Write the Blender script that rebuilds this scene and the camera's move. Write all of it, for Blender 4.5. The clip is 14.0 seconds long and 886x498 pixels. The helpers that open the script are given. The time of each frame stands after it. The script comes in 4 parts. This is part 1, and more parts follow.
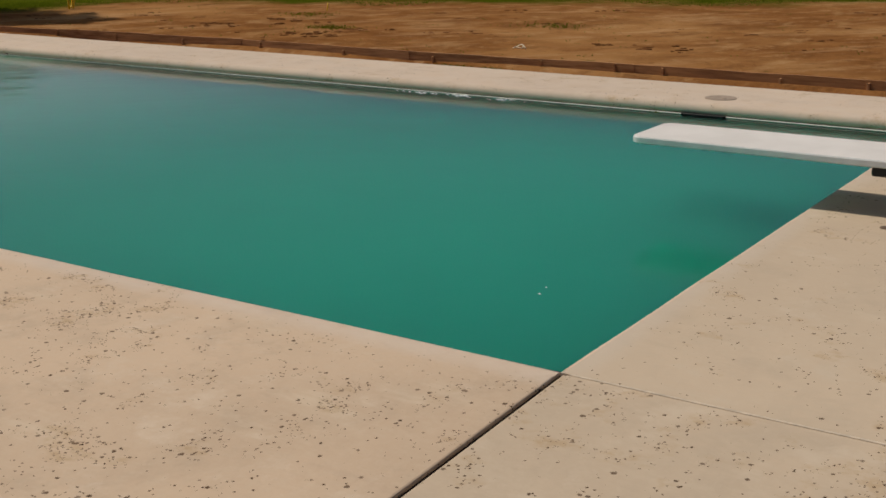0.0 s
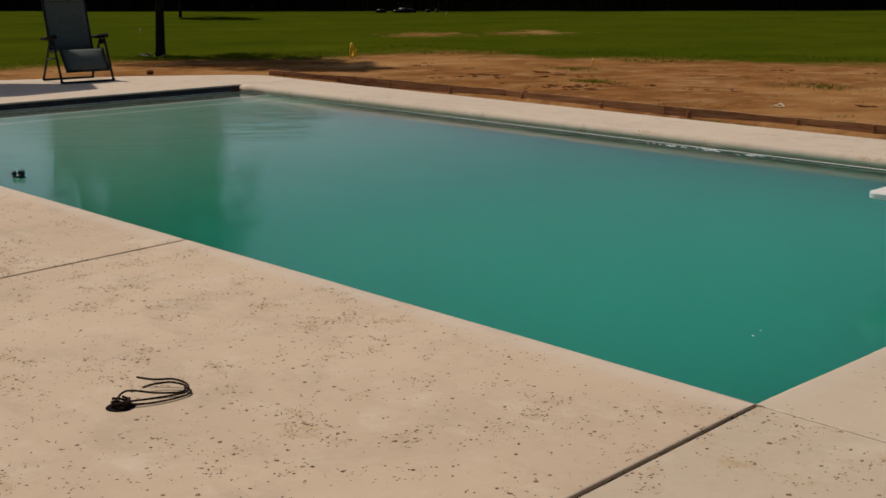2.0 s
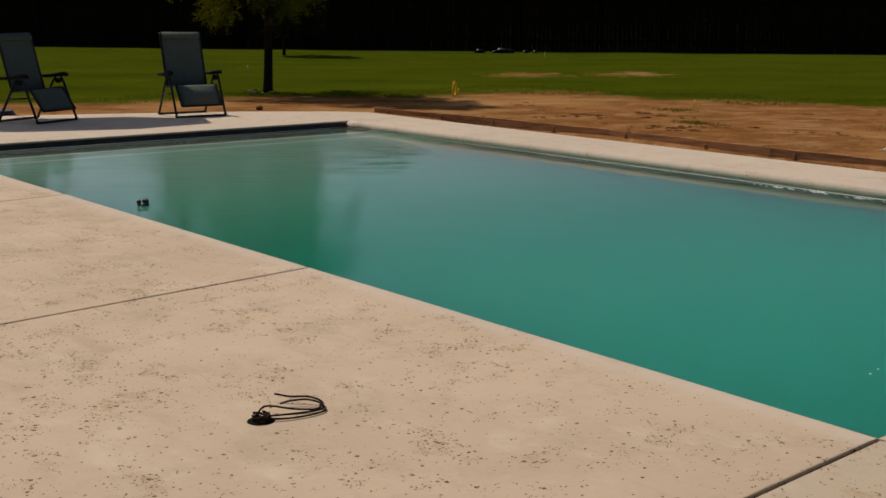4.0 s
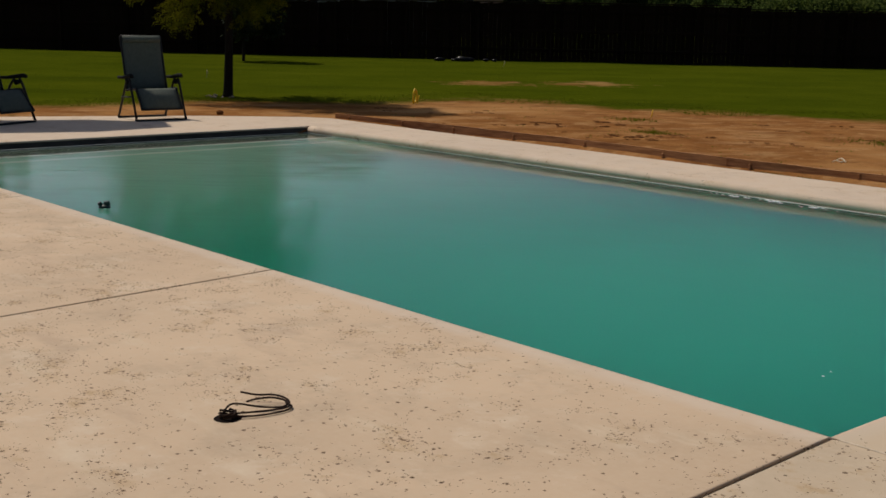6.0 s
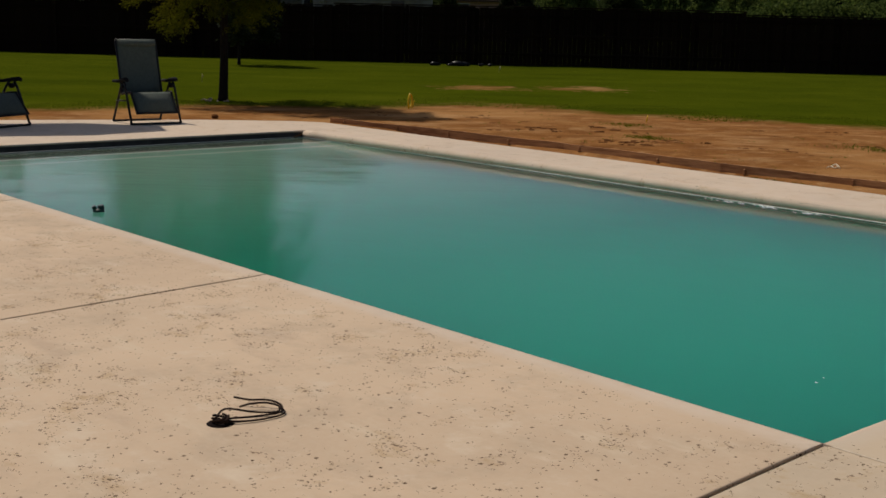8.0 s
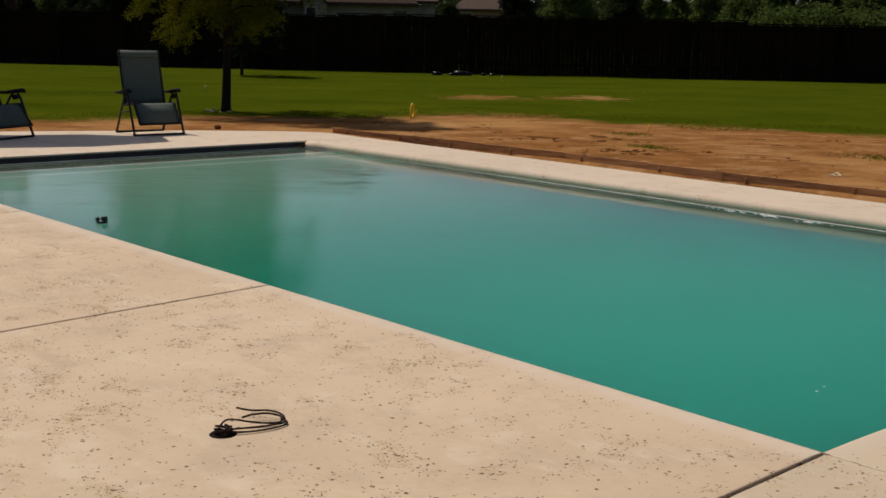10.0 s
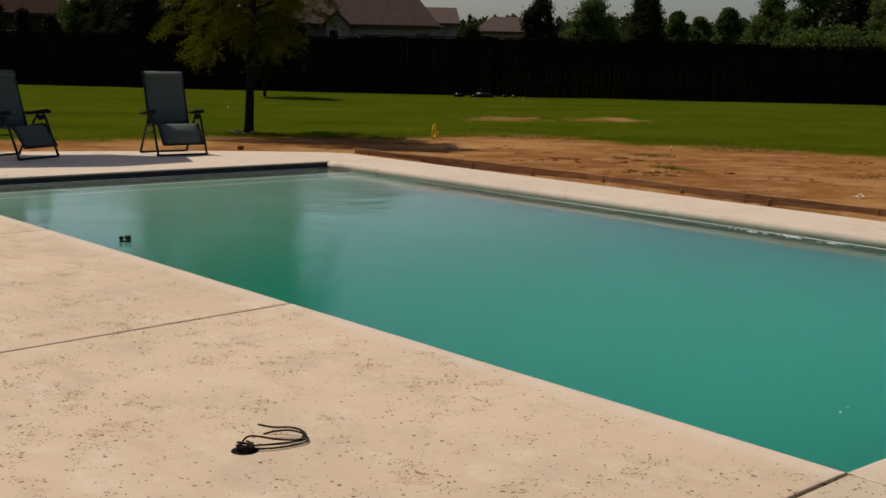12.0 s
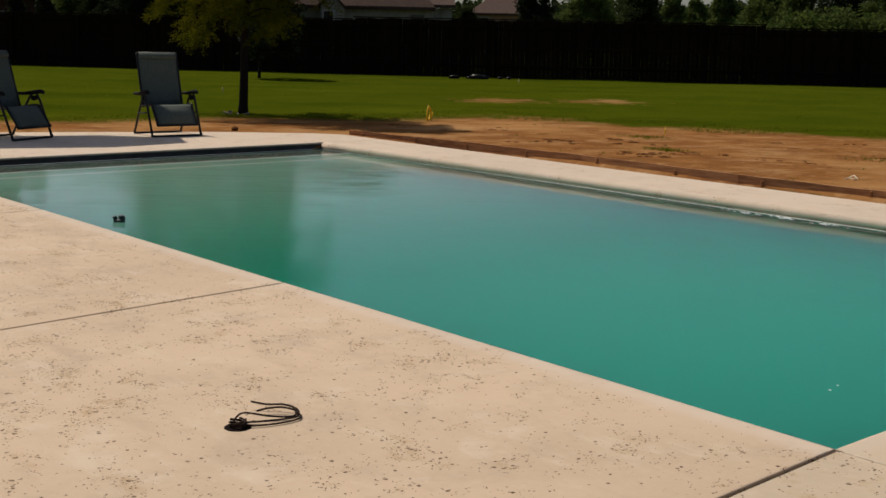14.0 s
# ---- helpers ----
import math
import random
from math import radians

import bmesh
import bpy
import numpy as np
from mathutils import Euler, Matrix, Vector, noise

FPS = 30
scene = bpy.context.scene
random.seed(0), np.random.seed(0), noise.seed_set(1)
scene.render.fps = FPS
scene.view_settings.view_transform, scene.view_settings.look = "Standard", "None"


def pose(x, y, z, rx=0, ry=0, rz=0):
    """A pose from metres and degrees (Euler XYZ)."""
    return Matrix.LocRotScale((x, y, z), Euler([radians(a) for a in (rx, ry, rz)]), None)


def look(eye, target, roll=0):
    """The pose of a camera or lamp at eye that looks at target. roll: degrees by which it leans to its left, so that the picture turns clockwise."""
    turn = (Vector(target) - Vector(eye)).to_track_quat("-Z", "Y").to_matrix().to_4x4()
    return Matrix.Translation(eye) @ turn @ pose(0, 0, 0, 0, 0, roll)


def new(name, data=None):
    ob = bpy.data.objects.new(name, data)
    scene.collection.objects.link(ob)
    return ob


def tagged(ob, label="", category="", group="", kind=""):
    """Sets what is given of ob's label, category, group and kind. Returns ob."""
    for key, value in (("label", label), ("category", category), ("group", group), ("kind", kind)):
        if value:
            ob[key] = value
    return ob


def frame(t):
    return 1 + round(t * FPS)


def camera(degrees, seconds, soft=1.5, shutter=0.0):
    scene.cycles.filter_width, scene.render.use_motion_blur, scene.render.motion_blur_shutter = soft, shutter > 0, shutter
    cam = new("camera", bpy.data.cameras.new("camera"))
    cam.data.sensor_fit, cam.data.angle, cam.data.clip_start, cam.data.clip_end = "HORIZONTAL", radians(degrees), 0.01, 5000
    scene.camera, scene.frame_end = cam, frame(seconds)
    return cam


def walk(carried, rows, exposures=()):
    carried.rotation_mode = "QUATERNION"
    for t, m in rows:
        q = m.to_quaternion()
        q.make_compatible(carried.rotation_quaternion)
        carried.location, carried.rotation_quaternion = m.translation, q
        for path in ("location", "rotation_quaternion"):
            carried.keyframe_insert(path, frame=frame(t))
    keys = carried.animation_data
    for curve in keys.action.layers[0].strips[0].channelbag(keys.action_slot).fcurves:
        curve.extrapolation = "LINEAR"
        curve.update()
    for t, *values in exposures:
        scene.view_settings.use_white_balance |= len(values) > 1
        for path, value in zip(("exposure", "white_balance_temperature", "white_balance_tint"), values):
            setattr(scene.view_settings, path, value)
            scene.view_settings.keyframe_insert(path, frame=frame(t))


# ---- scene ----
cam = camera(40.0, 14.0, soft=1.62)
PATH = [
    (0, (1.773, -3.347, 1.496), (0.702, -1.748, 0.952), -0.7),
    (0.5, (1.867, -3.502, 1.49), (0.793, -1.892, 0.985), 1.4),
    (1, (1.976, -3.536, 1.487), (0.735, -2.03, 1.048), 0.6),
    (1.5, (2.089, -3.519, 1.483), (0.779, -2.082, 1.015), 1.6),
    (2, (2.141, -3.532, 1.481), (0.728, -2.19, 1.029), -0.2),
    (2.5, (2.15, -3.552, 1.479), (0.66, -2.292, 1.042), -0.2),
    (3, (2.155, -3.592, 1.485), (0.63, -2.365, 1.075), 0.1),
    (3.2, (2.155, -3.632, 1.479), (0.629, -2.4, 1.082), -0.2),
    (5.3, (2.231, -3.841, 1.484), (0.732, -2.574, 1.099), 1.3),
    (5.5, (2.225, -3.835, 1.473), (0.737, -2.552, 1.096), 1.1),
    (6, (2.223, -3.842, 1.47), (0.747, -2.546, 1.095), 1.1),
    (6.5, (2.232, -3.847, 1.475), (0.756, -2.552, 1.094), 1.5),
    (7, (2.219, -3.849, 1.468), (0.753, -2.545, 1.081), 1.7),
    (7.5, (2.216, -3.838, 1.478), (0.745, -2.542, 1.085), 1.4),
    (8, (2.227, -3.838, 1.475), (0.755, -2.535, 1.107), 1.3),
    (8.2, (2.235, -3.846, 1.48), (0.767, -2.537, 1.12), 1.2),
    (10.3, (2.253, -3.85, 1.487), (0.774, -2.55, 1.136), 1.1),
    (10.5, (2.248, -3.863, 1.476), (0.774, -2.555, 1.134), 1.2),
    (11, (2.261, -3.865, 1.475), (0.786, -2.557, 1.138), 1.1),
    (11.5, (2.253, -3.858, 1.467), (0.769, -2.558, 1.139), 1.2),
    (12, (2.259, -3.857, 1.473), (0.753, -2.579, 1.154), 1.1),
    (12.5, (2.268, -3.867, 1.473), (0.758, -2.592, 1.164), 1.2),
    (13, (2.276, -3.865, 1.468), (0.777, -2.582, 1.144), 1.3),
    (13.5, (2.278, -3.872, 1.47), (0.783, -2.586, 1.136), 1.5),
    (14, (2.284, -3.863, 1.46), (0.788, -2.582, 1.113), 1.2),
]
walk(cam, [(t, look(eye, target, roll)) for t, eye, target, roll in PATH], [(0.0, -0.18), (8.2, -0.14), (10.3, 0.10), (14.0, 0.10)])

# ---- light ----
world = bpy.data.worlds.new("sky")
scene.world = world
world.use_nodes = True
wt = world.node_tree
wt.nodes.clear()
w_out, w_bg, w_sky = wt.nodes.new("ShaderNodeOutputWorld"), wt.nodes.new("ShaderNodeBackground"), wt.nodes.new("ShaderNodeTexSky")
w_sky.sky_type, w_sky.sun_disc = "NISHITA", False
SUN_TO = Vector((-1.0, -0.10, 0.0)).normalized()
SUN_EL = radians(55)
w_sky.sun_elevation = SUN_EL
w_sky.sun_rotation = math.atan2(SUN_TO.x, SUN_TO.y)
w_sky.dust_density = 1.9
w_sky.air_density = 0.82
w_sky.ozone_density = 1.6
w_bg.inputs["Strength"].default_value = 0.059
wt.links.new(w_sky.outputs[0], w_bg.inputs[0])
wt.links.new(w_bg.outputs[0], w_out.inputs[0])
sun = new("sun", bpy.data.lights.new("sun", "SUN"))
sun.data.energy, sun.data.angle, sun.data.color = 3.0, radians(0.6), (1.0, 0.91, 0.79)
to_sun = Vector((SUN_TO.x * math.cos(SUN_EL), SUN_TO.y * math.cos(SUN_EL), math.sin(SUN_EL)))
sun.matrix_world = look(to_sun * 50, (0, 0, 0))

# ---- materials ----
class Mat:
    """A node material with a few shorthand makers."""

    def __init__(self, name, rough=0.7, metal=0.0, spec=0.5):
        self.m = bpy.data.materials.new(name)
        self.m.use_nodes = True
        self.t = self.m.node_tree
        self.b = self.t.nodes["Principled BSDF"]
        self.b.inputs["Roughness"].default_value = rough
        self.b.inputs["Metallic"].default_value = metal
        self.b.inputs["Specular IOR Level"].default_value = spec
        self.pos = self.t.nodes.new("ShaderNodeNewGeometry").outputs["Position"]

    def put(self, socket, value):
        if hasattr(value, "is_linked"):
            self.t.links.new(value, socket)
        elif isinstance(value, tuple) and len(value) == 3 and socket.type == "RGBA":
            socket.default_value = (*value, 1)
        else:
            socket.default_value = value

    def noise(self, scale, detail=4, rough=0.55, co=None, stretch=None):
        n = self.t.nodes.new("ShaderNodeTexNoise")
        n.inputs["Scale"].default_value, n.inputs["Detail"].default_value, n.inputs["Roughness"].default_value = scale, detail, rough
        co = co or self.pos
        if stretch:
            v = self.t.nodes.new("ShaderNodeVectorMath")
            v.operation = "MULTIPLY"
            self.put(v.inputs[0], co)
            v.inputs[1].default_value = stretch
            co = v.outputs[0]
        self.put(n.inputs["Vector"], co)
        return n.outputs["Fac"]

    def voronoi(self, scale, feature="F1", out="Distance", rand=1.0, co=None):
        n = self.t.nodes.new("ShaderNodeTexVoronoi")
        n.feature = feature
        n.inputs["Scale"].default_value, n.inputs["Randomness"].default_value = scale, rand
        self.put(n.inputs["Vector"], co or self.pos)
        return n.outputs[out]

    def ramp(self, fac, lo, hi, a=0.0, b=1.0, smooth=True):
        n = self.t.nodes.new("ShaderNodeMapRange")
        n.interpolation_type = "SMOOTHSTEP" if smooth else "LINEAR"
        n.clamp = True if not smooth else n.clamp
        for k, v in zip(("Value", "From Min", "From Max", "To Min", "To Max"), (fac, lo, hi, a, b)):
            self.put(n.inputs[k], v)
        return n.outputs["Result"]

    def math(self, op, a, b=0.0):
        n = self.t.nodes.new("ShaderNodeMath")
        n.operation = op
        self.put(n.inputs[0], a)
        self.put(n.inputs[1], b)
        return n.outputs[0]

    def mix(self, fac, a, b, kind="MIX"):
        n = self.t.nodes.new("ShaderNodeMix")
        n.data_type, n.blend_type = "RGBA", kind
        self.put(n.inputs[0], fac)
        self.put(n.inputs[6], a)
        self.put(n.inputs[7], b)
        return n.outputs[2]

    def xyz(self, co=None):
        n = self.t.nodes.new("ShaderNodeSeparateXYZ")
        self.put(n.inputs[0], co or self.pos)
        return n.outputs

    def rand(self):
        return self.t.nodes.new("ShaderNodeObjectInfo").outputs["Random"]

    def island(self):
        return self.t.nodes.new("ShaderNodeNewGeometry").outputs["Random Per Island"]

    def colour(self, value):
        self.put(self.b.inputs["Base Color"], value)

    def rough(self, value):
        self.put(self.b.inputs["Roughness"], value)

    def bump(self, height, strength=0.3, distance=0.01):
        n = self.t.nodes.new("ShaderNodeBump")
        n.inputs["Strength"].default_value, n.inputs["Distance"].default_value = strength, distance
        self.put(n.inputs["Height"], height)
        self.t.links.new(n.outputs[0], self.b.inputs["Normal"])


def concrete():
    k = Mat("pitted_concrete", 0.8, spec=0.14)
    p = k.xyz()
    tone = k.mix(k.ramp(k.noise(0.55, 3), 0.35, 0.68), (0.665, 0.492, 0.335), (0.560, 0.412, 0.280))
    tone = k.mix(k.ramp(k.noise(1.9, 6, 0.7), 0.47, 0.68, 0, 0.6), tone, (0.46, 0.345, 0.240))
    tone = k.mix(k.ramp(k.noise(3.1, 6, 0.7), 0.52, 0.70, 0, 0.75), tone, (0.69, 0.555, 0.41))
    # long smears left by the trowel
    smear = k.noise(1.0, 5, 0.65, stretch=(1.1, 3.4, 1.0))
    tone = k.mix(k.ramp(smear, 0.55, 0.72, 0, 0.55), tone, (0.47, 0.335, 0.235))
    tone = k.mix(k.ramp(smear, 0.45, 0.28, 0, 0.5), tone, (0.71, 0.585, 0.425))
    tone = k.mix(k.ramp(k.noise(24, 4, 0.7), 0.35, 0.75, 0, 0.35), tone, (0.64, 0.51, 0.365))
    tone = k.mix(k.ramp(k.rand(), 0.0, 1.0, 0.0, 0.12, False), tone, (0.49, 0.41, 0.305))
    # a finer, paler strip was worked along the pool's rim
    rim = k.math("MULTIPLY", k.ramp(p[1], -0.17, -0.05), k.ramp(p[0], 0.02, 0.0))
    side = k.math("MULTIPLY", k.ramp(p[0], 0.13, 0.03), k.ramp(p[1], 0.0, 0.02))
    rim = k.math("MULTIPLY", k.math("MAXIMUM", rim, side), k.ramp(k.noise(4.5, 4, 0.6), 0.25, 0.6, 0.45, 1.0))
    tone = k.mix(k.math("MULTIPLY", rim, 0.6), tone, (0.66, 0.555, 0.45))
    # pits gather in patches, each a ragged crumb-sized hollow
    patch = k.math("ADD", k.math("MULTIPLY", k.noise(1.3, 3, 0.5), 0.40), k.math("MULTIPLY", k.noise(5.2, 3, 0.6), 0.60))
    where = k.math("MULTIPLY", k.ramp(patch, 0.49, 0.62, 0.06, 0.80), k.ramp(rim, 0.1, 0.8, 1.0, 0.12))
    # the slabs beyond the pool's end were poured apart: greyer and smoother
    apart = k.ramp(k.math("ADD", p[0], k.math("MULTIPLY", k.math("MINIMUM", p[1], 0.0), 0.05)), -0.01, 0.01)
    where = k.math("MULTIPLY", where, k.ramp(apart, 0.0, 1.0, 1.0, 0.45))
    tone = k.mix(k.math("MULTIPLY", apart, 0.45), tone, (0.54, 0.455, 0.335))
    warp = k.t.nodes.new("ShaderNodeVectorMath")
    warp.operation = "ADD"
    wn = k.t.nodes.new("ShaderNodeTexNoise")
    wn.inputs["Scale"].default_value = 170
    k.put(wn.inputs["Vector"], k.pos)
    sc = k.t.nodes.new("ShaderNodeVectorMath")
    sc.operation = "SCALE"
    k.put(sc.inputs[0], wn.outputs["Color"])
    sc.inputs["Scale"].default_value = 0.012
    k.put(warp.inputs[0], k.pos)
    k.put(warp.inputs[1], sc.outputs[0])
    co = warp.outputs[0]
    layers = []
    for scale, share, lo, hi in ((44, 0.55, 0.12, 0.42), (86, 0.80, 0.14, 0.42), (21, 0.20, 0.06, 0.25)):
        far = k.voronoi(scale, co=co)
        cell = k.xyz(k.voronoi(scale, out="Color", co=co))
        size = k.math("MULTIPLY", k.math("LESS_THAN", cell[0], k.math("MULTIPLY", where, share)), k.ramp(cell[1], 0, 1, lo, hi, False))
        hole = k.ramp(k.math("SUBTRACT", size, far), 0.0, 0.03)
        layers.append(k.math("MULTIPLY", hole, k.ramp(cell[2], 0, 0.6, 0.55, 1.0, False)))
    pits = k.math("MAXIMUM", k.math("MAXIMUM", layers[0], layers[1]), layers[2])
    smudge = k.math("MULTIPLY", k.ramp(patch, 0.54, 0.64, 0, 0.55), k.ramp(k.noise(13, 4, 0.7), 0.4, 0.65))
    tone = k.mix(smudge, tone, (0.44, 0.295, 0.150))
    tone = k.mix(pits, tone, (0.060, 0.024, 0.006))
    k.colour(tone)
    h = k.math("SUBTRACT", k.math("ADD", k.math("MULTIPLY", k.noise(60, 3), 0.25), k.math("MULTIPLY", k.noise(5, 4), 2.5)), k.math("MULTIPLY", pits, 0.5))
    k.bump(h, 0.6, 0.006)
    return k.m


def water():
    k = Mat("cloudy_pool_water", 0.045, spec=0.5)
    k.b.inputs["IOR"].default_value = 1.25
    p = k.xyz()
    murk = k.ramp(k.noise(0.35, 2), 0.3, 0.7)
    body = k.mix(murk, (0.009, 0.216, 0.127), (0.011, 0.235, 0.140))
    body = k.mix(k.ramp(p[0], -5.5, -0.8, 0.0, 1.0), body, (0.010, 0.305, 0.182))
    # paler over the shallow floor and the entry steps
    body = k.mix(k.ramp(p[0], -10.9, -3.5, 1.0, 0.0), body, (0.185, 0.395, 0.278))
    # end fascia's dark reflection, painted into the water colour over the top tread
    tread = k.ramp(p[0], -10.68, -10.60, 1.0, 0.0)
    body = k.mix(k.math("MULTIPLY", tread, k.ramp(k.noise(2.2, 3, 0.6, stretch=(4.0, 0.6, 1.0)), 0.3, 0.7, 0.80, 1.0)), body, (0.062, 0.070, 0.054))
    for edge, wide, much in ((10.59, 0.07, 0.75), (10.14, 0.09, 0.35)):
        tread = k.math("ABSOLUTE", k.math("ADD", p[0], edge))
        body = k.mix(k.ramp(tread, 0.02, wide, much, 0.0), body, (0.62, 0.74, 0.64))
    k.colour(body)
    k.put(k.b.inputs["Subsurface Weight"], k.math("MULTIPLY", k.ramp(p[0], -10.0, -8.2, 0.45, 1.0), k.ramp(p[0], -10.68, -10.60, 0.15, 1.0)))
    k.rough(k.ramp(p[0], -6.0, -2.5, 0.045, 0.12))
    k.b.inputs["Subsurface Radius"].default_value = (0.20, 0.50, 0.50)
    k.b.inputs["Subsurface Scale"].default_value = 34.0
    # fine ripples, stronger where the inlet jet stirs the surface
    dx = k.math("MULTIPLY", k.math("ADD", p[0], 3.9), 0.9)
    dy = k.math("MULTIPLY", k.math("SUBTRACT", p[1], 5.45), 3.2)
    d = k.math("SQRT", k.math("ADD", k.math("MULTIPLY", dx, dx), k.math("MULTIPLY", dy, dy)))
    jet = k.ramp(d, 0.0, 0.9, 1.0, 0.0)
    slow = k.noise(1.6, 2, 0.4, stretch=(1.0, 1.6, 1.0))
    fine = k.noise(16, 3, 0.6, stretch=(1.5, 1.0, 1.0))
    shallow = k.ramp(p[0], -10.5, -6.5, 0.10, 0.0)
    u = k.math("ADD", k.math("MULTIPLY", p[0], 0.64), k.math("MULTIPLY", p[1], 0.77))
    v = k.math("SUBTRACT", k.math("MULTIPLY", p[1], 0.64), k.math("MULTIPLY", p[0], 0.77))
    uv = k.t.nodes.new("ShaderNodeCombineXYZ")
    k.put(uv.inputs[0], k.math("MULTIPLY", u, 1.3))
    k.put(uv.inputs[1], k.math("MULTIPLY", v, 6.5))
    lap = k.noise(1.0, 3, 0.55, co=uv.outputs[0])
    calm = k.math("MULTIPLY", k.ramp(p[0], -10.5, -4.0, 1.0, 0.12), k.ramp(k.noise(0.8, 2), 0.36, 0.60, 0.15, 1.0))
    slow = k.math("ADD", slow, k.math("MULTIPLY", k.math("MULTIPLY", lap, calm), 2.4))
    h = k.math("ADD", k.math("MULTIPLY", slow, 0.16), k.math("MULTIPLY", fine, k.math("ADD", shallow, k.math("MULTIPLY", jet, 0.35))))
    k.bump(h, 1.0, 0.016)
    return k.m


def plain(name, rgb, rough=0.6, metal=0.0, vary=0.18, scale=18.0, bump=0.15, spec=0.4):
    k = Mat(name, rough, metal, spec)
    a = tuple(c * (1 - vary) for c in rgb)
    b = tuple(min(1, c * (1 + vary)) for c in rgb)
    k.colour(k.mix(k.ramp(k.noise(scale, 5, 0.6), 0.3, 0.7), a, b))
    if bump:
        k.bump(k.noise(scale * 4, 3), bump, 0.004)
    return k.m


def ground_mat():
    k = Mat("soil_and_lawn", 0.95, spec=0.0)
    p = k.xyz()
    wob = k.math("ADD", k.math("MULTIPLY", k.math("SUBTRACT", k.noise(0.45, 4, 0.6), 0.5), 4.2), k.math("MULTIPLY", k.math("SUBTRACT", k.noise(2.6, 4, 0.65), 0.5), 1.4))
    d1 = k.math("SUBTRACT", k.math("SUBTRACT", -14.7, p[0]), k.math("ADD", k.math("MULTIPLY", k.math("MINIMUM", k.math("MAXIMUM", k.math("SUBTRACT", 9.0, p[1]), 0.0), 1.9), 0.75), k.math("MULTIPLY", k.math("MAXIMUM", k.math("SUBTRACT", 4.6, p[1]), 0.0), 0.6)))
    d2 = k.math("MULTIPLY", k.math("SUBTRACT", k.math("SUBTRACT", p[1], 17.5), k.math("MULTIPLY", p[0], 0.42)), 0.92)
    d = k.math("ADD", k.math("MAXIMUM", d1, d2), k.math("MULTIPLY", wob, k.ramp(d2, -2.0, 1.0, 0.35, 1.0)))
    lawn = k.ramp(d, -0.75, 0.75)
    worn = k.math("MULTIPLY", k.math("SUBTRACT", k.noise(1.6, 5, 0.75), 0.5), 5.0)
    for cx, cy, ux, uy, half, wide in ((-18.4, 15.5, 0.91, 0.41, 0.95, 1.0), (-17.1, 17.5, 0.91, 0.41, 0.95, 1.0)):
        ox, oy = k.math("SUBTRACT", p[0], cx), k.math("SUBTRACT", p[1], cy)
        ex = k.math("DIVIDE", k.math("ADD", k.math("MULTIPLY", ox, ux), k.math("MULTIPLY", oy, uy)), half)
        ey = k.math("DIVIDE", k.math("SUBTRACT", k.math("MULTIPLY", oy, ux), k.math("MULTIPLY", ox, uy)), wide)
        e = k.math("ADD", k.math("SQRT", k.math("ADD", k.math("MULTIPLY", ex, ex), k.math("MULTIPLY", ey, ey))), worn)
        lawn = k.math("MULTIPLY", lawn, k.ramp(e, 0.35, 1.25, 0.35, 1.0))
    sprig = k.ramp(k.noise(1.1, 5, 0.7), 0.64, 0.72, 0, 0.65)
    lawn = k.math("MAXIMUM", lawn, sprig)
    soil = k.mix(k.ramp(k.noise(0.9, 5, 0.65, stretch=(1, 1.8, 1)), 0.3, 0.72), (0.30, 0.135, 0.044), (0.20, 0.082, 0.026))
    soil = k.mix(k.ramp(k.noise(1.3, 6, 0.75, stretch=(1.6, 1, 1)), 0.54, 0.70, 0, 0.75), soil, (0.15, 0.062, 0.022))
    soil = k.mix(k.ramp(k.noise(7, 5, 0.7), 0.55, 0.75, 0, 0.65), soil, (0.12, 0.052, 0.02))
    soil = k.mix(k.ramp(k.noise(0.33, 3), 0.45, 0.66, 0, 0.7), soil, (0.43, 0.225, 0.085))
    soil = k.mix(k.ramp(k.noise(1.0, 5, 0.7, stretch=(2.0, 1.0, 1.0)), 0.52, 0.72, 0, 0.6), soil, (0.46, 0.27, 0.12))
    green = k.mix(k.ramp(k.noise(0.5, 4, 0.6), 0.3, 0.7), (0.050, 0.067, 0.003), (0.067, 0.082, 0.004))
    green = k.mix(k.ramp(k.noise(9, 5, 0.75), 0.35, 0.75, 0, 0.5), green, (0.045, 0.057, 0.003))
    ru = k.math("ADD", k.math("MULTIPLY", p[0], 0.64), k.math("MULTIPLY", p[1], 0.77))
    rv = k.math("SUBTRACT", k.math("MULTIPLY", p[1], 0.64), k.math("MULTIPLY", p[0], 0.77))
    rut = k.t.nodes.new("ShaderNodeCombineXYZ")
    k.put(rut.inputs[0], k.math("MULTIPLY", ru, 0.5))
    k.put(rut.inputs[1], k.math("MULTIPLY", rv, 1.25))
    track = k.noise(1.0, 6, 0.68, co=rut.outputs[0])
    soil = k.mix(k.ramp(track, 0.53, 0.66, 0, 0.55), soil, (0.15, 0.064, 0.023))
    soil = k.mix(k.ramp(track, 0.48, 0.34, 0, 0.55), soil, (0.48, 0.28, 0.13))
    lumps = k.noise(3.2, 6, 0.75)
    soil = k.mix(k.ramp(lumps, 0.56, 0.68, 0, 0.6), soil, (0.14, 0.058, 0.020))
    soil = k.mix(k.ramp(lumps, 0.44, 0.33, 0, 0.45), soil, (0.50, 0.30, 0.14))
    mown = k.noise(0.35, 5, 0.62, co=rut.outputs[0])
    green = k.mix(k.ramp(mown, 0.50, 0.68, 0, 0.55), green, (0.034, 0.050, 0.003))
    green = k.mix(k.ramp(mown, 0.46, 0.32, 0, 0.5), green, (0.082, 0.096, 0.006))
    k.colour(k.mix(lawn, soil, green))
